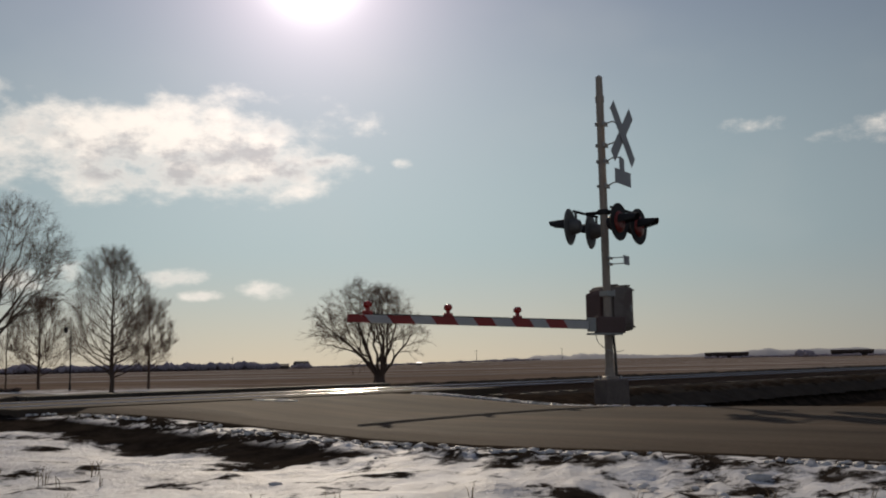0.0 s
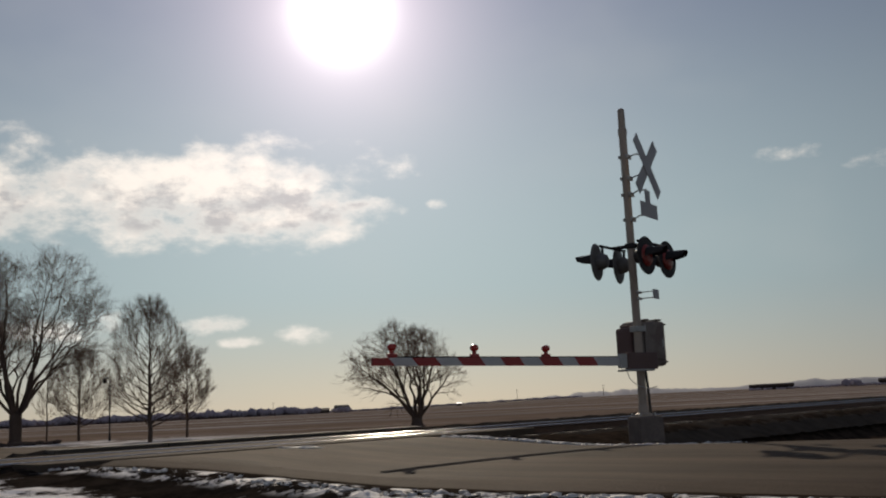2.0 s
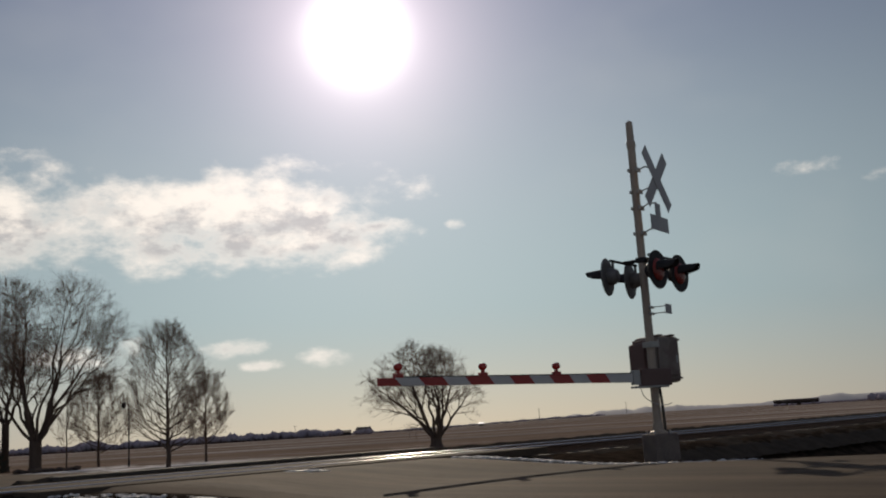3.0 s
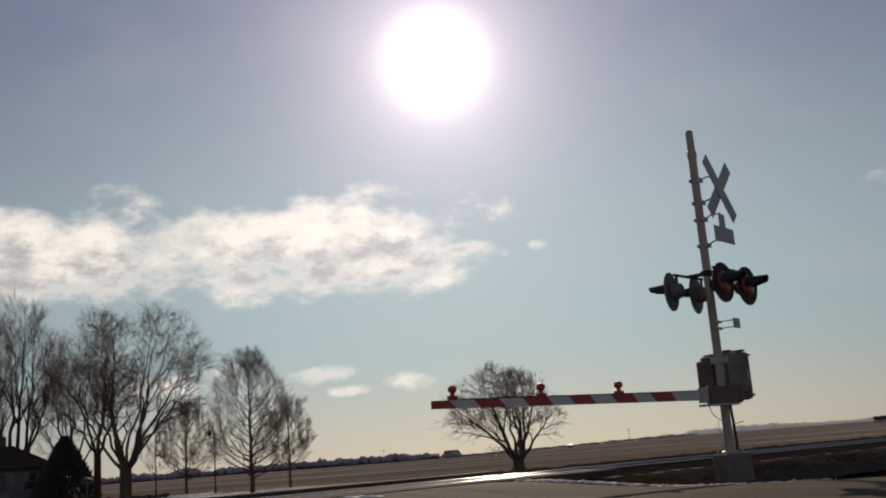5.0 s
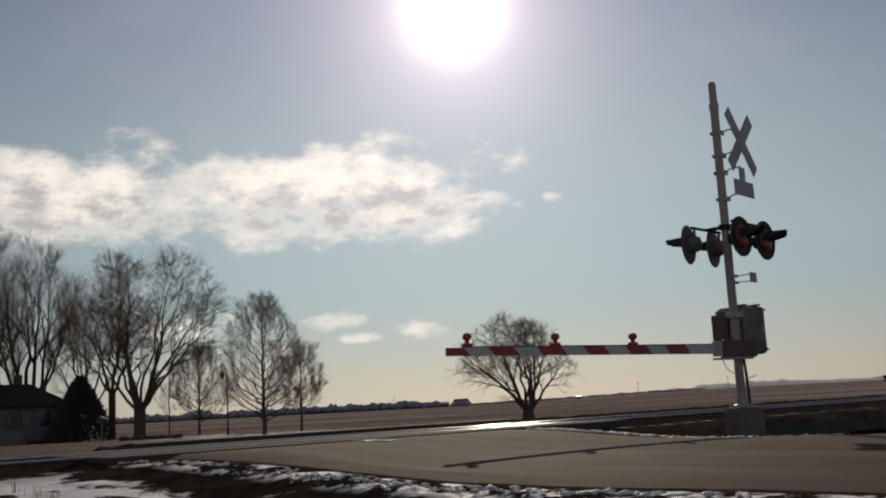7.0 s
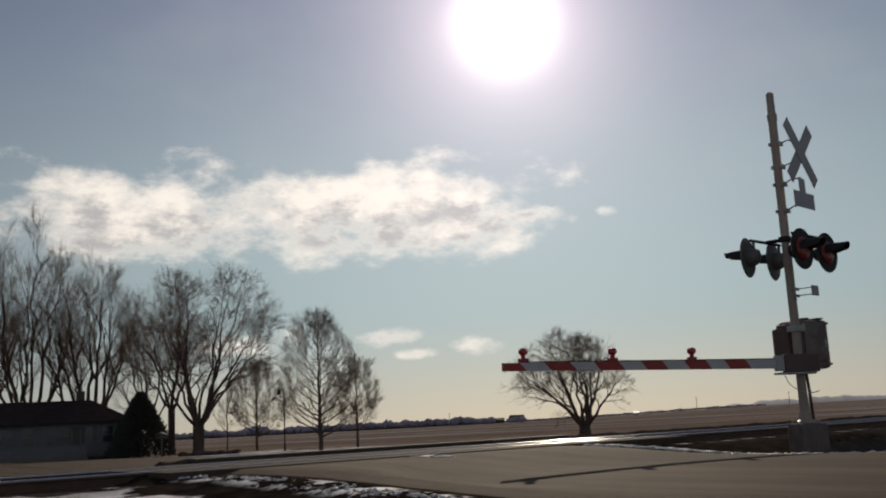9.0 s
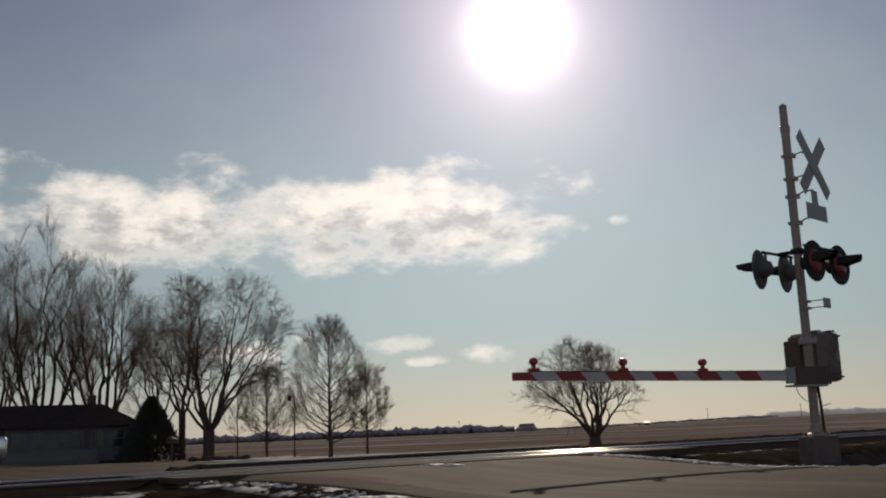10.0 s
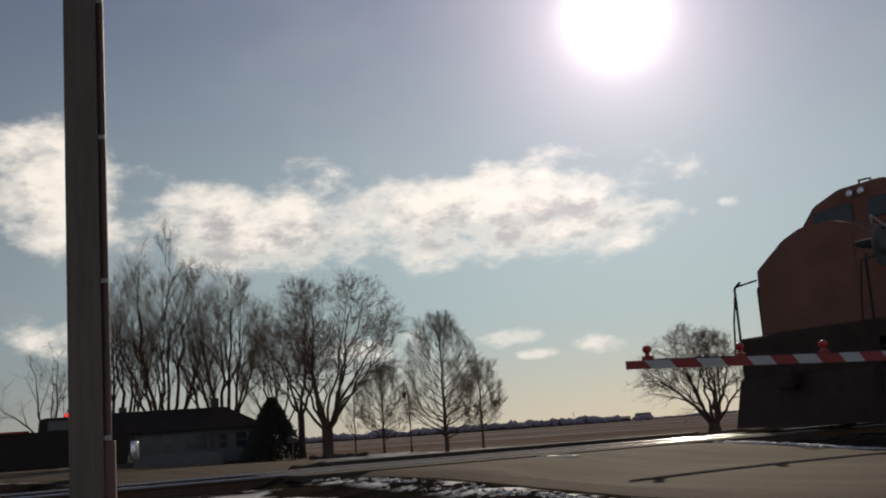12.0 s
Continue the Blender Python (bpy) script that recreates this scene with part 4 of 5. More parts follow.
    for key, nm, mat in ((0, "trunk", "bark"), (1, "crown", "twig")):
        me = bpy.data.meshes.new(nm)
        me.from_pydata(piles[key][0], [], piles[key][1])
        me.polygons.foreach_set("use_smooth", [True] * len(me.polygons))
        me.materials.append(M[mat])
        new(nm, me).parent = tree
    return tree


def build_trees():
    winter_tree(-3.5, 61.8, 6.2, 7.4, "round bare many-stemmed tree in the field edge snow", 12, trunk=0.36, bole=0.10, limbs=12, low=0.12, top=0.85, belly=0.60, aside=-0.75, splay=1.3, kids=(11, 8, 5), angle=44, rise=0.12, lobes=0.22, reach=(0.42, 0.42), twig_len=0.42, twig_r=0.0055)
    winter_tree(-16.9, 53.0, 7.6, 4.4, "upright bare tree with dense fine twigs", 21, trunk=0.13, leader=True, limbs=50, low=0.10, belly=0.72, splay=1.0, kids=(8, 6, 4), angle=32, rise=0.35, lobes=0.22, reach=(0.50, 0.46), twig_len=0.36, twig_r=0.0034)
    winter_tree(-17.6, 62.3, 6.0, 3.2, "slender young bare tree with a pointed crown", 31, trunk=0.09, leader=True, limbs=40, low=0.16, belly=0.78, splay=1.1, kids=(7, 6, 4), angle=32, rise=0.35, lobes=0.25, reach=(0.46, 0.44), twig_len=0.32, twig_r=0.004)
    winter_tree(-28.2, 62.3, 12.6, 10.0, "large dome-shaped bare tree with a thick trunk", 47, trunk=0.40, bole=0.15, limbs=13, low=0.18, top=0.80, belly=0.57, aside=0.8, splay=1.3, kids=(11, 9, 7), angle=42, rise=0.08, lobes=0.36, reach=(0.36, 0.42), twig_len=0.6, twig_r=0.0052)
    winter_tree(-32.4, 67.0, 12.4, 6.6, "tall bare tree behind the larger one", 51, trunk=0.26, bole=0.26, limbs=6, low=0.20, top=0.9, belly=0.58, splay=1.1, kids=(13, 8, 5), angle=44, rise=0.1, lobes=0.35, reach=(0.40, 0.42), twig_len=0.6, twig_r=0.005)
    winter_tree(-25.7, 66.0, 6.0, 4.0, "small round bare tree near the lamp post", 61, trunk=0.10, leader=True, limbs=36, low=0.14, belly=0.70, splay=1.1, kids=(7, 6, 4), angle=32, rise=0.4, lobes=0.2, reach=(0.48, 0.44), twig_len=0.36, twig_r=0.0042)
    winter_tree(-27.4, 65.0, 4.9, 2.8, "thin bare sapling in the yard", 71, trunk=0.06, leader=True, limbs=18, low=0.2, belly=0.68, splay=1.0, kids=(5, 4, 3), angle=32, rise=0.4, lobes=0.25, twig_len=0.32, twig_r=0.0042)
    g = "tall bare trees behind the house"
    tall = dict(top=0.84, belly=0.54, splay=1.15, angle=30, rise=0.34, lobes=0.28, reach=(0.36, 0.46), twig_len=1.0, twig_r=0.0055, group=g)
    winter_tree(-48.9, 75.0, 18.6, 9.6, "tall upright bare tree behind the house", 81, trunk=0.56, bole=0.10, limbs=10, low=0.08, kids=(13, 8, 6), **tall)
    winter_tree(-43.6, 75.5, 16.2, 8.8, "tall upright bare tree behind the house", 82, trunk=0.54, bole=0.10, limbs=10, low=0.08, kids=(13, 8, 6), **tall)
    winter_tree(-54.2, 76.0, 17.8, 7.4, "tall upright bare tree behind the house", 83, trunk=0.46, bole=0.10, limbs=8, low=0.08, kids=(12, 8, 6), **tall)
    winter_tree(-39.4, 77.0, 13.2, 6.4, "tall upright bare tree behind the house", 84, trunk=0.26, bole=0.14, limbs=6, low=0.08, kids=(11, 8, 5), **tall)
    winter_tree(-61.5, 76.0, 10.2, 9.0, "open-branched bare tree by the road", 85, trunk=0.28, bole=0.18, limbs=6, low=0.25, top=0.9, belly=0.55, splay=1.1, kids=(7, 5, 3), angle=40, rise=0.15, lobes=0.3, reach=(0.42, 0.40), twig_len=0.7, twig_r=0.007)


# ---- distance ----
def build_distance():
    rng = random.Random(17)

    def along(az0, az1, dist, count, lo, hi, name, label, mat="far"):
        spots = []
        for i in range(count):
            a = radians(rng.uniform(az0, az1))
            d = dist * rng.uniform(0.92, 1.08)
            k = 0.5 + 0.5 * noise.noise((math.degrees(a) * 0.8, dist * 0.01, 0.0)) + 0.35 * noise.noise((math.degrees(a) * 3.1, 2.0, 0.0))
            h = lo + (hi - lo) * max(0.0, min(1.0, k)) * rng.uniform(0.6, 1.1)
            spots.append((math.sin(a) * d, math.cos(a) * d, -0.45 + far_rise(math.sin(a) * d, math.cos(a) * d) + h * 0.35, max(0.5, h * 0.36)))
        blobs(name, spots, mat, label, "woodland", squash=1.0, seed=int(dist))
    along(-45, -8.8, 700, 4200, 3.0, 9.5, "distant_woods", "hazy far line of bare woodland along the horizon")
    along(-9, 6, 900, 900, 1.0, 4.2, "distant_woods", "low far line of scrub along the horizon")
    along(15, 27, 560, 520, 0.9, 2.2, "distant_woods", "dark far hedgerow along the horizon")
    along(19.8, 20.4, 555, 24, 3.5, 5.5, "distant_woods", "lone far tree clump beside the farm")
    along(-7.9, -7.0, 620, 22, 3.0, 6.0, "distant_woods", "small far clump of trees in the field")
    # low ridges, their blue a haze painted into the material
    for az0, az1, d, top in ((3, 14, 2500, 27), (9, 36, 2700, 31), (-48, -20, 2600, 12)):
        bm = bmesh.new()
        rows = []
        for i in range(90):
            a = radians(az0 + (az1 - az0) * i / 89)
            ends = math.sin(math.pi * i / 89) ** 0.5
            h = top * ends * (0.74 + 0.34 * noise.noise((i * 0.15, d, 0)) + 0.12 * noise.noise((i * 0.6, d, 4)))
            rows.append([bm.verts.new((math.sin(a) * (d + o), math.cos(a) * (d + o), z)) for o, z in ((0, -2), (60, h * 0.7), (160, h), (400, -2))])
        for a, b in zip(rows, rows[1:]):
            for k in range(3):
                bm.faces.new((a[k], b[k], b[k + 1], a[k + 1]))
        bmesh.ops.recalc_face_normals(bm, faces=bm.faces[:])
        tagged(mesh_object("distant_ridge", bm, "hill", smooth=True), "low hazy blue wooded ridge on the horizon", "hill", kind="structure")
    # far farm buildings
    for (x, y), L, h, turn, mat, lab in (((-113, 699), 26, 3.6, 8, "brick", "long low far farm shed"), ((-9.5, 640), 3, 2.2, 0, "chrome", "small far shed with a shining metal roof"), ((-90, 690), 9, 5.0, 20, "brick", "far farm barn among trees"), ((215, 520), 20, 3.2, -20, "shingle", "far low farm roof beyond the field"), ((156, 540), 22, 3.0, -14, "shingle", "long dark far farm roof beyond the field")):
        shed = thing("farm_shed", pose(x, y, ground_z(x, y), 0, 0, turn), lab, "shed")
        bm = bmesh.new()
        box(bm, (0, 0, h * 0.3 - 0.3), (L, 9, h * 0.6 + 0.6))
        part("wall", bm, "shingle" if mat == "shingle" else "brick", shed)
        bm = bmesh.new()
        extrude(bm, [(-5, h * 0.6), (5, h * 0.6), (0, h)], -L / 2 - 0.3, L / 2 + 0.3, pose(0, 0, 0, 0, 0, 90))
        part("roof", bm, mat, shed)
    # far line of slender poles
    for az_, d in ((2.4, 800), (7.2, 850), (-11.2, 780)):
        a = radians(az_)
        x, y = math.sin(a) * d, math.cos(a) * d
        pole = thing("utility_pole", pose(x, y, ground_z(x, y)), "thin far utility pole standing in the field", "pole", "far utility poles")
        bm = bmesh.new()
        rod(bm, (0, 0, -0.5), (0, 0, 9.5), 0.2, 0.14, 8)
        part("shaft", bm, "wood", pole)
        bm = bmesh.new()
        box(bm, (0, 0, 8.8), (2.2, 0.15, 0.18))
        part("crossarm", bm, "wood", pole)


# ---- yard and house ----
def window(parent, m, w, h, bars=True):
    win = new("window")
    win.parent, win.matrix_basis = parent, m
    bm = bmesh.new()
    for sx in (-1, 1):
        box(bm, (sx * w / 2, 0, 0), (0.09, 0.1, h + 0.09))
    for sz in (-1, 1):
        box(bm, (0, 0, sz * h / 2), (w + 0.09, 0.1, 0.09))
    if bars:
        box(bm, (0, 0.01, 0), (w, 0.06, 0.05))
    part("frame", bm, "siding", win)
    bm = bmesh.new()
    box(bm, (0, 0.02, 0), (w - 0.06, 0.02, h - 0.06))
    part("pane", bm, "glass", win)


def build_house():
    d = Vector((0.80, 0.60, 0))
    corner = Vector((-36.6, 67.4, 0))
    gz = -0.45
    house = thing("house", basis((corner.x, corner.y, gz), d), "low single-storey house with a dark hipped roof and white porch", "house")
    L, W, eave, ridge = 11.5, 7.6, 2.45, 4.0
    # x runs to 0 at the far end; the front lies at y = -W/2
    bm = bmesh.new()
    box(bm, (-L / 2, 0, eave / 2), (L, W, eave), bevel=0.02)
    part("wall", bm, "brick", house)
    bm = bmesh.new()
    o = 0.45
    pts = [(-L - o, -W / 2 - o, eave), (o, -W / 2 - o, eave), (o, W / 2 + o, eave), (-L - o, W / 2 + o, eave), (-L + 0.3, 0, ridge), (-1.9, 0, ridge)]
    low = [(x, y, z - 0.14) for x, y, z in pts[:4]]
    v = [bm.verts.new(p) for p in pts + low]
    for f in ((0, 1, 5, 4), (1, 2, 5), (2, 3, 4, 5), (3, 0, 4), (0, 6, 7, 1), (1, 7, 8, 2), (2, 8, 9, 3), (3, 9, 6, 0), (9, 8, 7, 6)):
        bm.faces.new([v[k] for k in f])
    bmesh.ops.recalc_face_normals(bm, faces=bm.faces[:])
    part("roof", bm, "shingle", house, "dark hipped shingle roof")
    for x, h in ((-2.6, 0.75), (-9.0, 0.45)):
        bm = bmesh.new()
        box(bm, (x, 0.3, ridge + h / 2 - 0.25), (0.55, 0.45, h + 0.3), bevel=0.02)
        part("chimney", bm, "brick", house)
    # white sided front with its windows
    bm = bmesh.new()
    box(bm, (-4.4, -W / 2 - 0.06, 1.25), (7.8, 0.10, 2.2))
    part("white_siding", bm, "siding", house, "off-white siding panel of the front")
    for x, w, h in ((-1.3, 0.8, 1.1), (-2.6, 0.8, 1.1), (-4.3, 1.5, 1.1), (-6.2, 0.8, 1.1), (-7.5, 0.8, 1.1)):
        window(house, pose(x, -W / 2 - 0.13, 1.55), w, h)
    bm = bmesh.new()
    box(bm, (-3.2, -W / 2 - 0.14, 1.05), (0.95, 0.07, 2.05), bevel=0.01)
    part("door", bm, "brick", house)
    # porch fence
    for i in range(9):
        bm = bmesh.new()
        box(bm, (-8.4 + 0.7 * i, -W / 2 - 1.4, 0.5), (0.08, 0.08, 1.0))
        part("porch_post", bm, "siding", house)
    bm = bmesh.new()
    box(bm, (-5.6, -W / 2 - 1.4, 0.55), (5.7, 0.05, 0.7))
    part("porch_panel", bm, "siding", house, "white porch railing panel")
    bm = bmesh.new()
    box(bm, (-5.6, -W / 2 - 0.75, 0.08), (5.9, 1.5, 0.2))
    part("porch_floor", bm, "concrete", house)


def build_evergreen(x, y, h, w, seed):
    rng = random.Random(seed)
    tree = thing("evergreen_shrub", pose(x, y, ground_z(x, y)), "dense dark conical evergreen beside the house", "evergreen")
    bm = bmesh.new()
    rod(bm, (0, 0, -0.1), (0, 0, h * 0.9), 0.12, 0.02, 8)
    part("trunk", bm, "bark", tree)
    vs, fs = [], []
    for i in range(5200):
        t = rng.random() ** 0.75
        z = h * (t * 0.97 + 0.02)
        r = w / 2 * (1 - t) ** 0.75 * (0.65 + 0.45 * rng.random()) * (1 + 0.2 * noise.noise((z * 1.3, i * 0.002, 0)))
        a = rng.uniform(0, 6.283)
        c = Vector((math.cos(a) * r, math.sin(a) * r, z))
        out = Vector((math.cos(a), math.sin(a), rng.uniform(0.2, 1.3))).normalized()
        s = rng.uniform(0.12, 0.26)
        side = out.orthogonal().normalized()
        up = out.cross(side)
        o = len(vs)
        vs += [tuple(c - out * s * 0.6 + side * s * 0.35), tuple(c - out * s * 0.6 - side * s * 0.35), tuple(c - out * s * 0.4 + up * s * 0.3), tuple(c + out * s)]
        fs += [(o, o + 1, o + 3), (o + 1, o + 2, o + 3), (o + 2, o, o + 3), (o, o + 2, o + 1)]
    me = bpy.data.meshes.new("foliage")
    me.from_pydata(vs, [], fs)
    me.materials.append(M["evergreen"])
    o = new("foliage", me)
    o.parent = tree


def build_yard():
    build_evergreen(-32.4, 62.6, 4.2, 4.2, 3)
    build_evergreen(-33.9, 63.6, 2.6, 2.4, 4)
    # yard lamp post
    x, y = -22.4, 62.4
    lamp = thing("lamp_post", pose(x, y, ground_z(x, y)), "thin dark yard lamp post with a small head", "lamp post")
    bm = bmesh.new()
    lathe(bm, [(0.08, -0.1), (0.07, 0.3), (0.045, 0.5), (0.035, 3.75)], seg=10)
    part("post", bm, "black", lamp)
    bm = bmesh.new()
    bent(bm, [(0, 0, 3.7), (-0.1, 0, 3.85), (-0.3, 0, 3.85)], 0.03)
    part("bracket", bm, "black", lamp)
    bm = bmesh.new()
    lathe(bm, [(0.05, 3.5), (0.12, 3.55), (0.12, 3.78), (0.06, 3.86)], pose(-0.3, 0, 0), seg=12)
    part("lantern", bm, "black", lamp)
    # bird feeder on a post
    x, y = -29.6, 60.0
    feeder = thing("bird_feeder", pose(x, y, ground_z(x, y)), "small wooden feeder box on a post", "feeder")
    bm = bmesh.new()
    rod(bm, (0, 0, -0.1), (0, 0, 1.15), 0.05, 0.05, 8)
    part("post", bm, "wood", feeder)
    bm = bmesh.new()
    box(bm, (0, 0, 1.22), (0.55, 0.35, 0.12), bevel=0.01)
    part("tray", bm, "wood", feeder)
    bm = bmesh.new()
    extrude(bm, [(-0.35, 1.38), (0.35, 1.38), (0, 1.55)], -0.25, 0.25)
    box(bm, (0, 0, 1.32), (0.06, 0.2, 0.14))
    part("roof", bm, "wood", feeder)
    # low brush heap
    rng = random.Random(3)
    x, y = -26.8, 60.5
    spots = [(x + rng.gauss(0, 0.8), y + rng.gauss(0, 0.3), ground_z(x, y) + rng.uniform(0, 0.15), rng.uniform(0.1, 0.25)) for _ in range(60)]
    blobs("brush_heap", spots, "bark", "low dark heap of leaves and brush in the snow", "brush", squash=0.6, seed=8)


def build_post():
    """A tall weathered timber post with a dark pipe up its side."""
    x, y = -5.085, 8.0
    post = thing("timber_post", pose(x, y, -0.2, 0, -0.6, 32), "tall square weathered grey-brown timber post with a dark pipe", "post")
    bm = bmesh.new()
    box(bm, (0, 0, 3.4), (0.27, 0.24, 7.2), bevel=0.012)
    part("shaft", bm, "wood", post)
    bm = bmesh.new()
    rod(bm, (0.165, 0.03, 0.0), (0.165, 0.03, 6.9), 0.034, seg=12)
    part("pipe", bm, "conduit", post, "thin dark red-brown pipe")
    bm = bmesh.new()
    box(bm, (0.18, 0.03, 0.45), (0.09, 0.10, 0.95), bevel=0.01)
    part("pipe_guard", bm, "conduit", post)
    for z in (0.95, 2.3, 3.6, 4.9):
        bm = bmesh.new()
        box(bm, (0.155, 0.03, z), (0.07, 0.075, 0.04), bevel=0.004)
        part("strap", bm, "galv", post)


# ---- pickup ----
def build_pickup():
    """x ahead, origin below the middle of the cab door mirror line."""
    mir = Vector((-17.0, 25.4, 0))
    fwd = Vector((0.80, 0.60, 0))
    m = basis((mir.x, mir.y, ground_z(mir.x, mir.y) + 0.045), fwd)
    car = thing("flatbed_truck", m, "dark flatbed truck stopped on the road, red brake lamp lit", "truck")
    W = 0.97
    bm = bmesh.new()
    # lower body with bonnet, then the bed
    extrude(bm, [(-7.4, 0.34), (-0.16, 0.34), (-0.10, 0.75), (-0.14, 1.10), (-0.8, 1.18), (-0.9, 1.30), (-2.5, 1.32), (-7.4, 1.32)], -W, W)
    bmesh.ops.bevel(bm, geom=bm.edges[:], offset=0.04, segments=2, affect="EDGES")
    part("body", bm, "paint", car)
    bm = bmesh.new()
    for y in (-W + 0.04, W - 0.04):
        box(bm, (-5.0, y, 1.345), (4.7, 0.08, 0.05), bevel=0.01)
    part("bed_rails", bm, "redstripe", car, "dull red bed rail caps")
    bm = bmesh.new()
    extrude(bm, [(-2.45, 1.26), (-0.78, 1.16), (-1.00, 1.58), (-1.12, 1.68), (-2.3, 1.68), (-2.42, 1.62)], -W + 0.08, W - 0.08)
    bmesh.ops.bevel(bm, geom=bm.edges[:], offset=0.04, segments=2, affect="EDGES")
    part("cab", bm, "paint", car)
    for y in (-W + 0.075, W - 0.075):
        bm = bmesh.new()
        extrude(bm, [(-2.2, 1.34), (-0.95, 1.34), (-1.1, 1.59), (-2.2, 1.59)], y - 0.006, y + 0.006)
        part("side_window", bm, "glass", car)
    bm = bmesh.new()
    extrude(bm, [(-0.815, 1.27), (-0.80, 1.27), (-0.955, 1.55), (-0.97, 1.55)], -W + 0.16, W - 0.16)
    part("windscreen", bm, "glass", car)
    bm = bmesh.new()
    box(bm, (-1.72, -0.55, 1.72), (0.10, 0.5, 0.13), bevel=0.02)
    part("brake_lamp", bm, "taillamp", car, "lit red high brake lamp")
    for s in (-1, 1):
        mi = new("wing_mirror")
        mi.parent, mi.matrix_basis = car, pose(0.0, s * (W + 0.17), 0.66)
        bm = bmesh.new()
        box(bm, (0, 0, 0), (0.22, 0.31, 0.54), bevel=0.10)
        part("shell", bm, "chrome", mi, "bright chromed mirror shell", smooth=True)
        bm = bmesh.new()
        rod(bm, (0, -s * 0.2, -0.05), (0, -s * 0.08, -0.05), 0.03, seg=8)
        part("arm", bm, "black", mi)
        bm = bmesh.new()
        box(bm, (-0.12, s * 0.72, 0.82), (0.08, 0.34, 0.2), bevel=0.02)
        part("headlight", bm, "glass", car)
    for x, z in ((-0.10, 0.45), (-7.42, 0.58)):
        bm = bmesh.new()
        box(bm, (x, 0, z), (0.14, 1.9, 0.2), bevel=0.04)
        part("bumper", bm, "galv", car)
    for x in (-1.1, -5.6):
        for s in (-1, 1):
            wh = new("wheel")
            wh.parent, wh.matrix_basis = car, pose(x, s * (W - 0.12), 0.38, 90)
            bm = bmesh.new()
            lathe(bm, [(0.22, -0.12), (0.34, -0.125), (0.38, -0.09), (0.38, 0.09), (0.34, 0.125), (0.22, 0.12)], seg=24)
            part("tyre", bm, "rubber", wh)
            bm = bmesh.new()
            lathe(bm, [(0.05, -0.135), (0.2, -0.11), (0.22, -0.1), (0.22, 0.1), (0.2, 0.11), (0.05, 0.135)], seg=20)
            part("rim", bm, "black", wh)


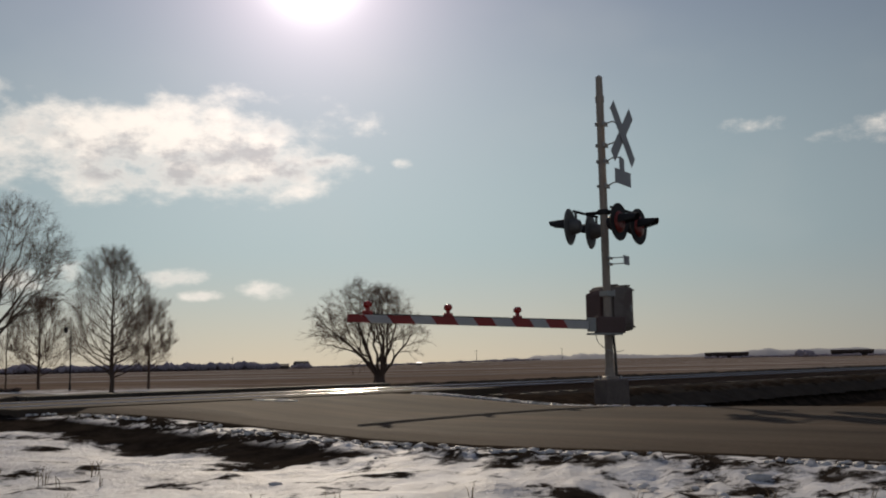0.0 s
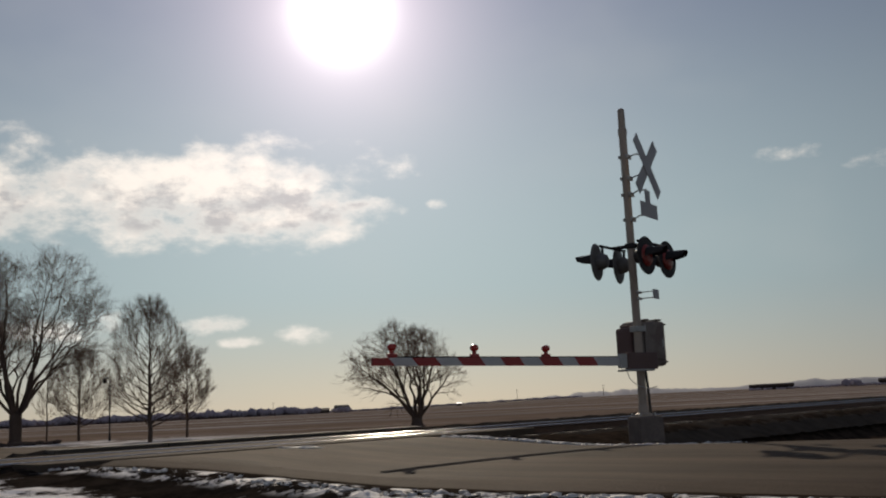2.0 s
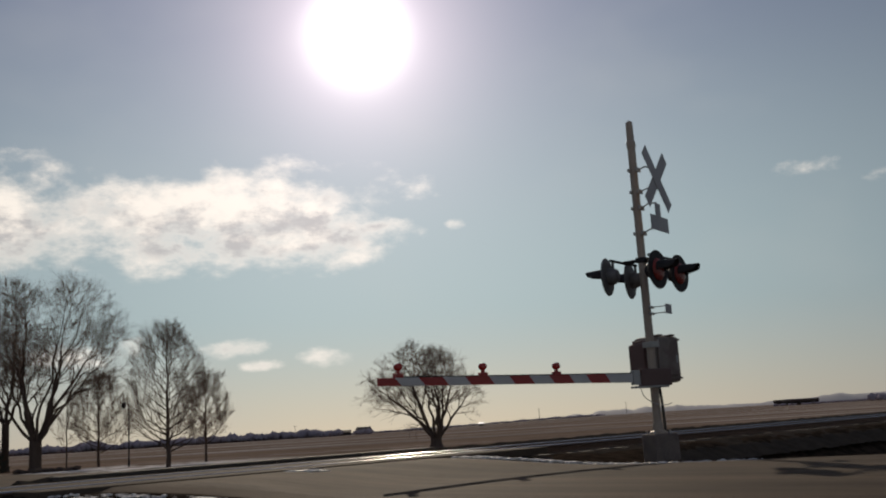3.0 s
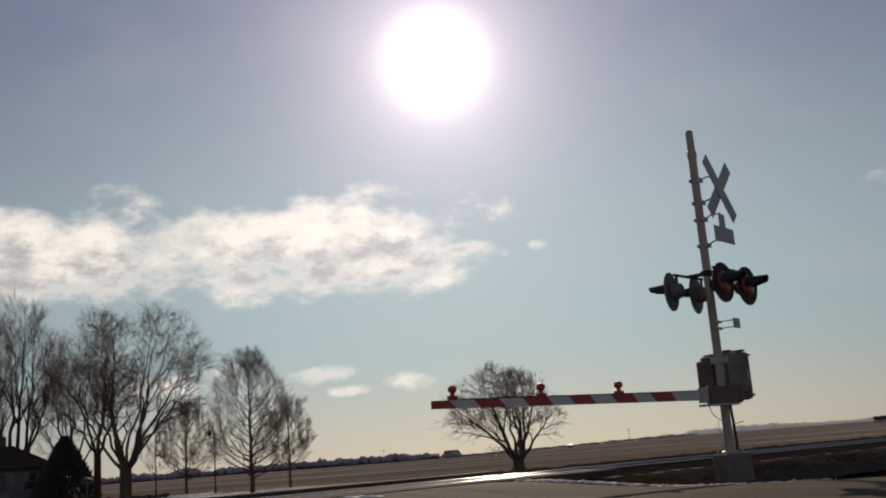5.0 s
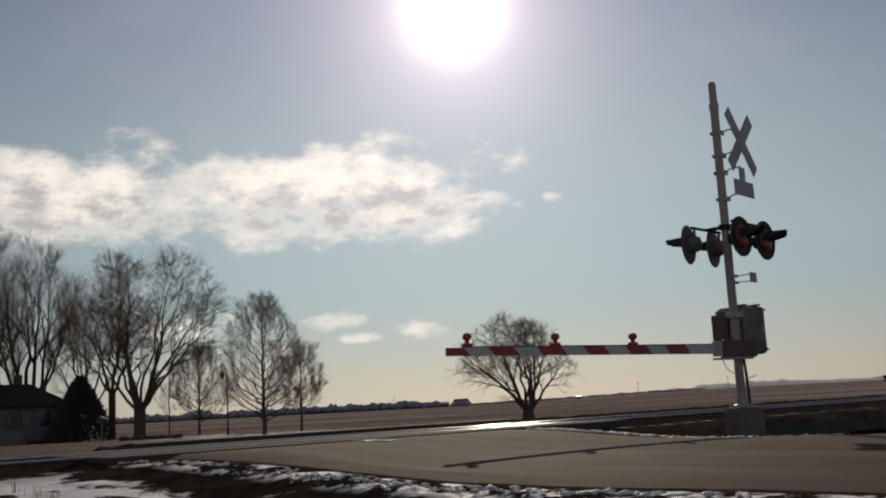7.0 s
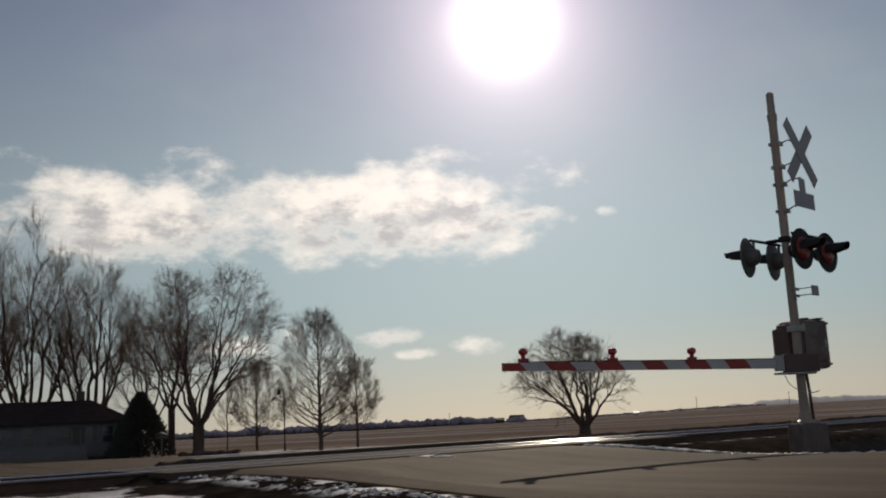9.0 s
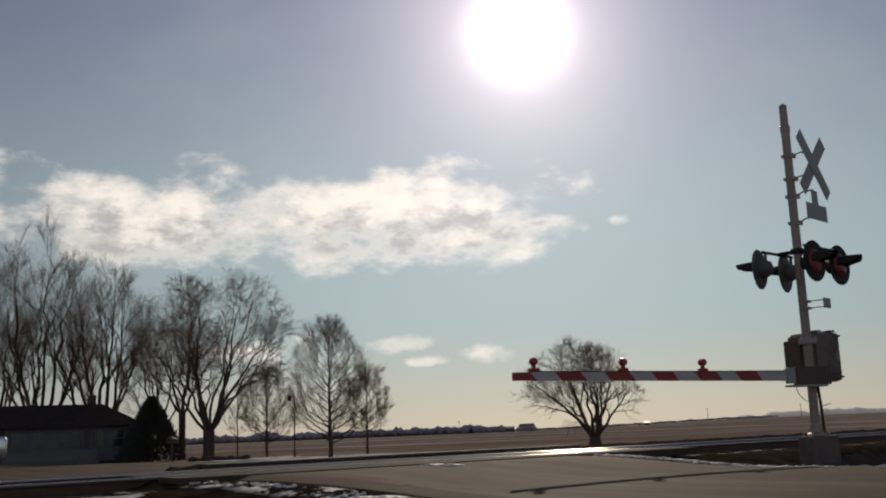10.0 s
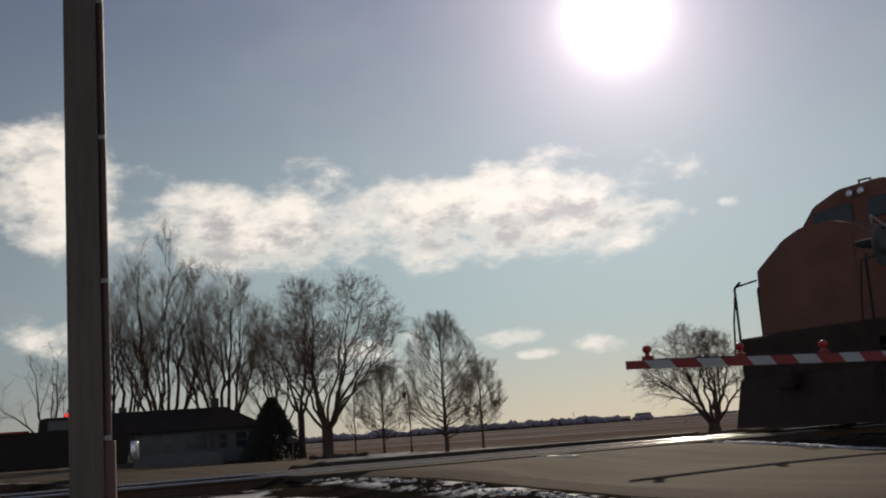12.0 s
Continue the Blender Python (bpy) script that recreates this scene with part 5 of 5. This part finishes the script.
# ---- locomotive ----
def build_locomotive():
    """Built with x ahead, its front coupler plane at x = 0 and the rail heads at z = 0."""
    loco = thing("locomotive", pose(0, 0, 0), "dark brown-red diesel locomotive with a chamfered wide nose", "locomotive")

    def section(pts, x0, x1, slope=0.0):
        """A closed form along x from a half outline of (y, z), mirrored."""
        full = pts + [(-y, z) for y, z in reversed(pts)]
        bm = bmesh.new()
        zmin = min(z for _, z in full)
        a = [bm.verts.new((x1 - slope * (z - zmin), y, z)) for y, z in full]
        b = [bm.verts.new((x0, y, z)) for y, z in full]
        bm.faces.new(a)
        bm.faces.new(list(reversed(b)))
        for i in range(len(full)):
            j = (i + 1) % len(full)
            bm.faces.new((a[j], a[i], b[i], b[j]))
        bmesh.ops.recalc_face_normals(bm, faces=bm.faces[:])
        bmesh.ops.bevel(bm, geom=bm.edges[:], offset=0.035, segments=2, affect="EDGES")
        return bm
    part("nose", section([(1.46, 1.75), (1.50, 3.05), (0.80, 3.53), (0.35, 3.68)], -2.9, -0.8, 0.06), "loco", loco)
    part("cab", section([(1.55, 1.75), (1.55, 3.90), (1.15, 4.33), (0.5, 4.54)], -5.6, -2.2, 0.04), "loco", loco)
    part("long_hood", section([(0.88, 1.75), (0.88, 4.05), (0.6, 4.38), (0.3, 4.44)], -18.2, -5.55), "loco", loco)
    part("radiator_wing", section([(1.4, 3.7), (1.45, 4.35), (0.5, 4.62)], -18.0, -14.0), "loco", loco)
    bm = bmesh.new()
    box(bm, (-9.6, 0, 1.58), (18.6, 3.06, 0.30), bevel=0.03)
    box(bm, (-9.6, 0, 1.20), (17.0, 2.2, 0.6), bevel=0.03)
    part("frame", bm, "locodark", loco, "grimy black underframe and walkway")
    # pilot plate with a ploughed foot
    bm = bmesh.new()
    box(bm, (-0.30, 0, 1.15), (0.10, 3.04, 1.1), bevel=0.03)
    part("pilot_plate", bm, "locodark", loco)
    bm = bmesh.new()
    for s in (-1, 1):
        vs = [bm.verts.new(p) for p in ((-0.14, s * 1.5, 0.95), (-0.06, 0, 0.95), (0.42, 0, 0.06), (0.10, s * 1.5, 0.06), (-0.4, s * 1.5, 0.95), (-0.4, 0, 0.95), (-0.3, 0, 0.06), (-0.4, s * 1.5, 0.06))]
        for f in ((0, 1, 2, 3), (4, 7, 6, 5), (0, 3, 7, 4), (1, 5, 6, 2), (3, 2, 6, 7), (0, 4, 5, 1)):
            bm.faces.new([vs[k] for k in f])
    bmesh.ops.recalc_face_normals(bm, faces=bm.faces[:])
    part("plough", bm, "locodark", loco)
    bm = bmesh.new()
    box(bm, (0.02, 0, 0.86), (0.6, 0.24, 0.24), bevel=0.04)
    box(bm, (0.34, 0.05, 0.86), (0.16, 0.34, 0.36), bevel=0.05)
    part("coupler", bm, "locodark", loco)
    for s in (-1, 1):
        # corner steps and their grab rails
        for k in range(4):
            bm = bmesh.new()
            box(bm, (-0.65, s * 1.36, 0.35 + 0.31 * k), (0.5, 0.34, 0.04), bevel=0.008)
            part("step", bm, "locodark", loco)
        for x in (-0.28, -0.9):
            bm = bmesh.new()
            bent(bm, [(x, s * 1.52, 0.5), (x, s * 1.52, 2.70), (x - 0.10, s * 1.46, 2.82)], 0.024, 10)
            part("grab_rail", bm, "black", loco)
        bm = bmesh.new()
        bent(bm, [(-0.04, s * 1.46, 1.3), (-0.10, s * 1.46, 2.0), (-0.24, s * 1.46, 2.72), (-0.82, s * 1.46, 2.86)], 0.018, 10)
        part("front_handrail", bm, "locodark", loco)
        bm = bmesh.new()
        bent(bm, [(-5.7, s * 1.5, 2.8), (-18.6, s * 1.5, 2.8)], 0.02, 8)
        part("side_handrail", bm, "galv", loco)
        for k in range(9):
            bm = bmesh.new()
            rod(bm, (-5.8 - 1.58 * k, s * 1.5, 1.7), (-5.8 - 1.58 * k, s * 1.5, 2.8), 0.02, seg=8)
            part("stanchion", bm, "galv", loco)
        bm = bmesh.new()
        box(bm, (-4.0, s * 1.56, 3.55), (1.5, 0.04, 0.72), bevel=0.015)
        part("side_window", bm, "glass", loco)
        bm = bmesh.new()
        box(bm, (0, 0, 0), (0.04, 0.95, 0.38), pose(-2.28, s * 0.66, 4.00, 0, -2, 0), bevel=0.015)
        part("windscreen", bm, "glass", loco)
        for z in (2.75, 2.15):
            bm = bmesh.new()
            box(bm, (-1.9, s * 1.49, z), (0.8, 0.03, 0.45), bevel=0.01)
            part("nose_panel", bm, "loco", loco)
        for k in range(14):
            bm = bmesh.new()
            box(bm, (-6.1 - 0.58 * k, s * 0.89, 2.75), (0.53, 0.03, 1.9), bevel=0.008)
            part("hood_door", bm, "loco", loco)
        # white plate put in for the sky's glint at the windscreen foot
        bm = bmesh.new()
        box(bm, (-2.20, s * 1.12, 3.66), (0.06, 0.26, 0.11), bevel=0.02)
        part("number_board", bm, "white", loco, "pale plate standing in for the glint below the windscreen")
    bm = bmesh.new()
    for y in (-0.13, 0.13):
        lathe(bm, [(0.05, 0), (0.07, 0.02), (0.07, 0.08), (0.02, 0.09)], pose(-2.26, y, 4.36, 0, 90, 0), seg=18)
    part("headlight", bm, "chrome", loco)
    bm = bmesh.new()
    box(bm, (-0.86, 0.55, 2.55), (0.05, 0.62, 1.5), bevel=0.012)
    part("nose_door", bm, "loco", loco)
    # roof gear: aerial box, grab iron on the nose, horn
    bm = bmesh.new()
    bent(bm, [(-2.5, 0.15, 4.48), (-2.5, 0.15, 4.62), (-2.5, -0.12, 4.64), (-2.5, -0.12, 4.48)], 0.02, 8)
    part("roof_grab", bm, "galv", loco)
    bm = bmesh.new()
    for k, (y, ln) in enumerate(((-0.14, 0.5), (0.0, 0.62), (0.14, 0.42))):
        rod(bm, (-4.6, y, 4.58), (-4.6 + ln, y, 4.58), 0.025, 0.07, 10)
    box(bm, (-4.6, 0, 4.5), (0.1, 0.4, 0.12))
    part("horn", bm, "galv", loco)
    bm = bmesh.new()
    bent(bm, [(-1.3, 1.25, 3.20), (-1.3, 1.25, 3.38), (-1.3, 0.95, 3.66), (-1.3, 0.95, 3.50)], 0.016, 8)
    part("nose_grab", bm, "galv", loco)
    bm = bmesh.new()
    box(bm, (-9.6, 0, 0.72), (4.4, 2.5, 0.8), bevel=0.12)
    part("fuel_tank", bm, "locodark", loco)
    for cx in (-3.7, -15.6):
        bogie = new("bogie")
        bogie.parent, bogie.matrix_basis = loco, pose(cx, 0, 0)
        for s in (-1, 1):
            bm = bmesh.new()
            box(bm, (0, s * 1.05, 0.62), (4.6, 0.16, 0.34), bevel=0.04)
            for k in (-1.7, 0, 1.7):
                box(bm, (k, s * 1.12, 0.52), (0.36, 0.2, 0.42), bevel=0.04)
            part("side_frame", bm, "locodark", bogie)
        for k in (-1.7, 0, 1.7):
            bm = bmesh.new()
            for s in (-1, 1):
                lathe(bm, [(0.1, -0.06), (0.5, -0.065), (0.508, 0.02), (0.54, 0.045), (0.54, 0.065), (0.1, 0.07)], pose(k, s * 0.75, 0.508, 90 * s), seg=28)
            rod(bm, (k, -0.75, 0.508), (k, 0.75, 0.508), 0.09, seg=12)
            part("wheelset", bm, "locodark", bogie)
    return loco


build_ground()
build_road()
build_track()
build_signal()
build_post()
build_pickup()
build_trees()
build_house()
build_yard()
build_distance()
build_snow_banks()
build_weeds()
train = build_locomotive()


def motions():
    heading = basis((0, 0, 0), -V)
    speed = 16.0

    def at(t):
        p = V * (14.9 + speed * (12.0 - t)) + MM * TRACK
        return Matrix.Translation((p.x, p.y, RAIL_Z)) @ heading
    walk(train, [(0.0, at(0.0)), (6.0, at(6.0)), (12.0, at(12.0))])


motions()
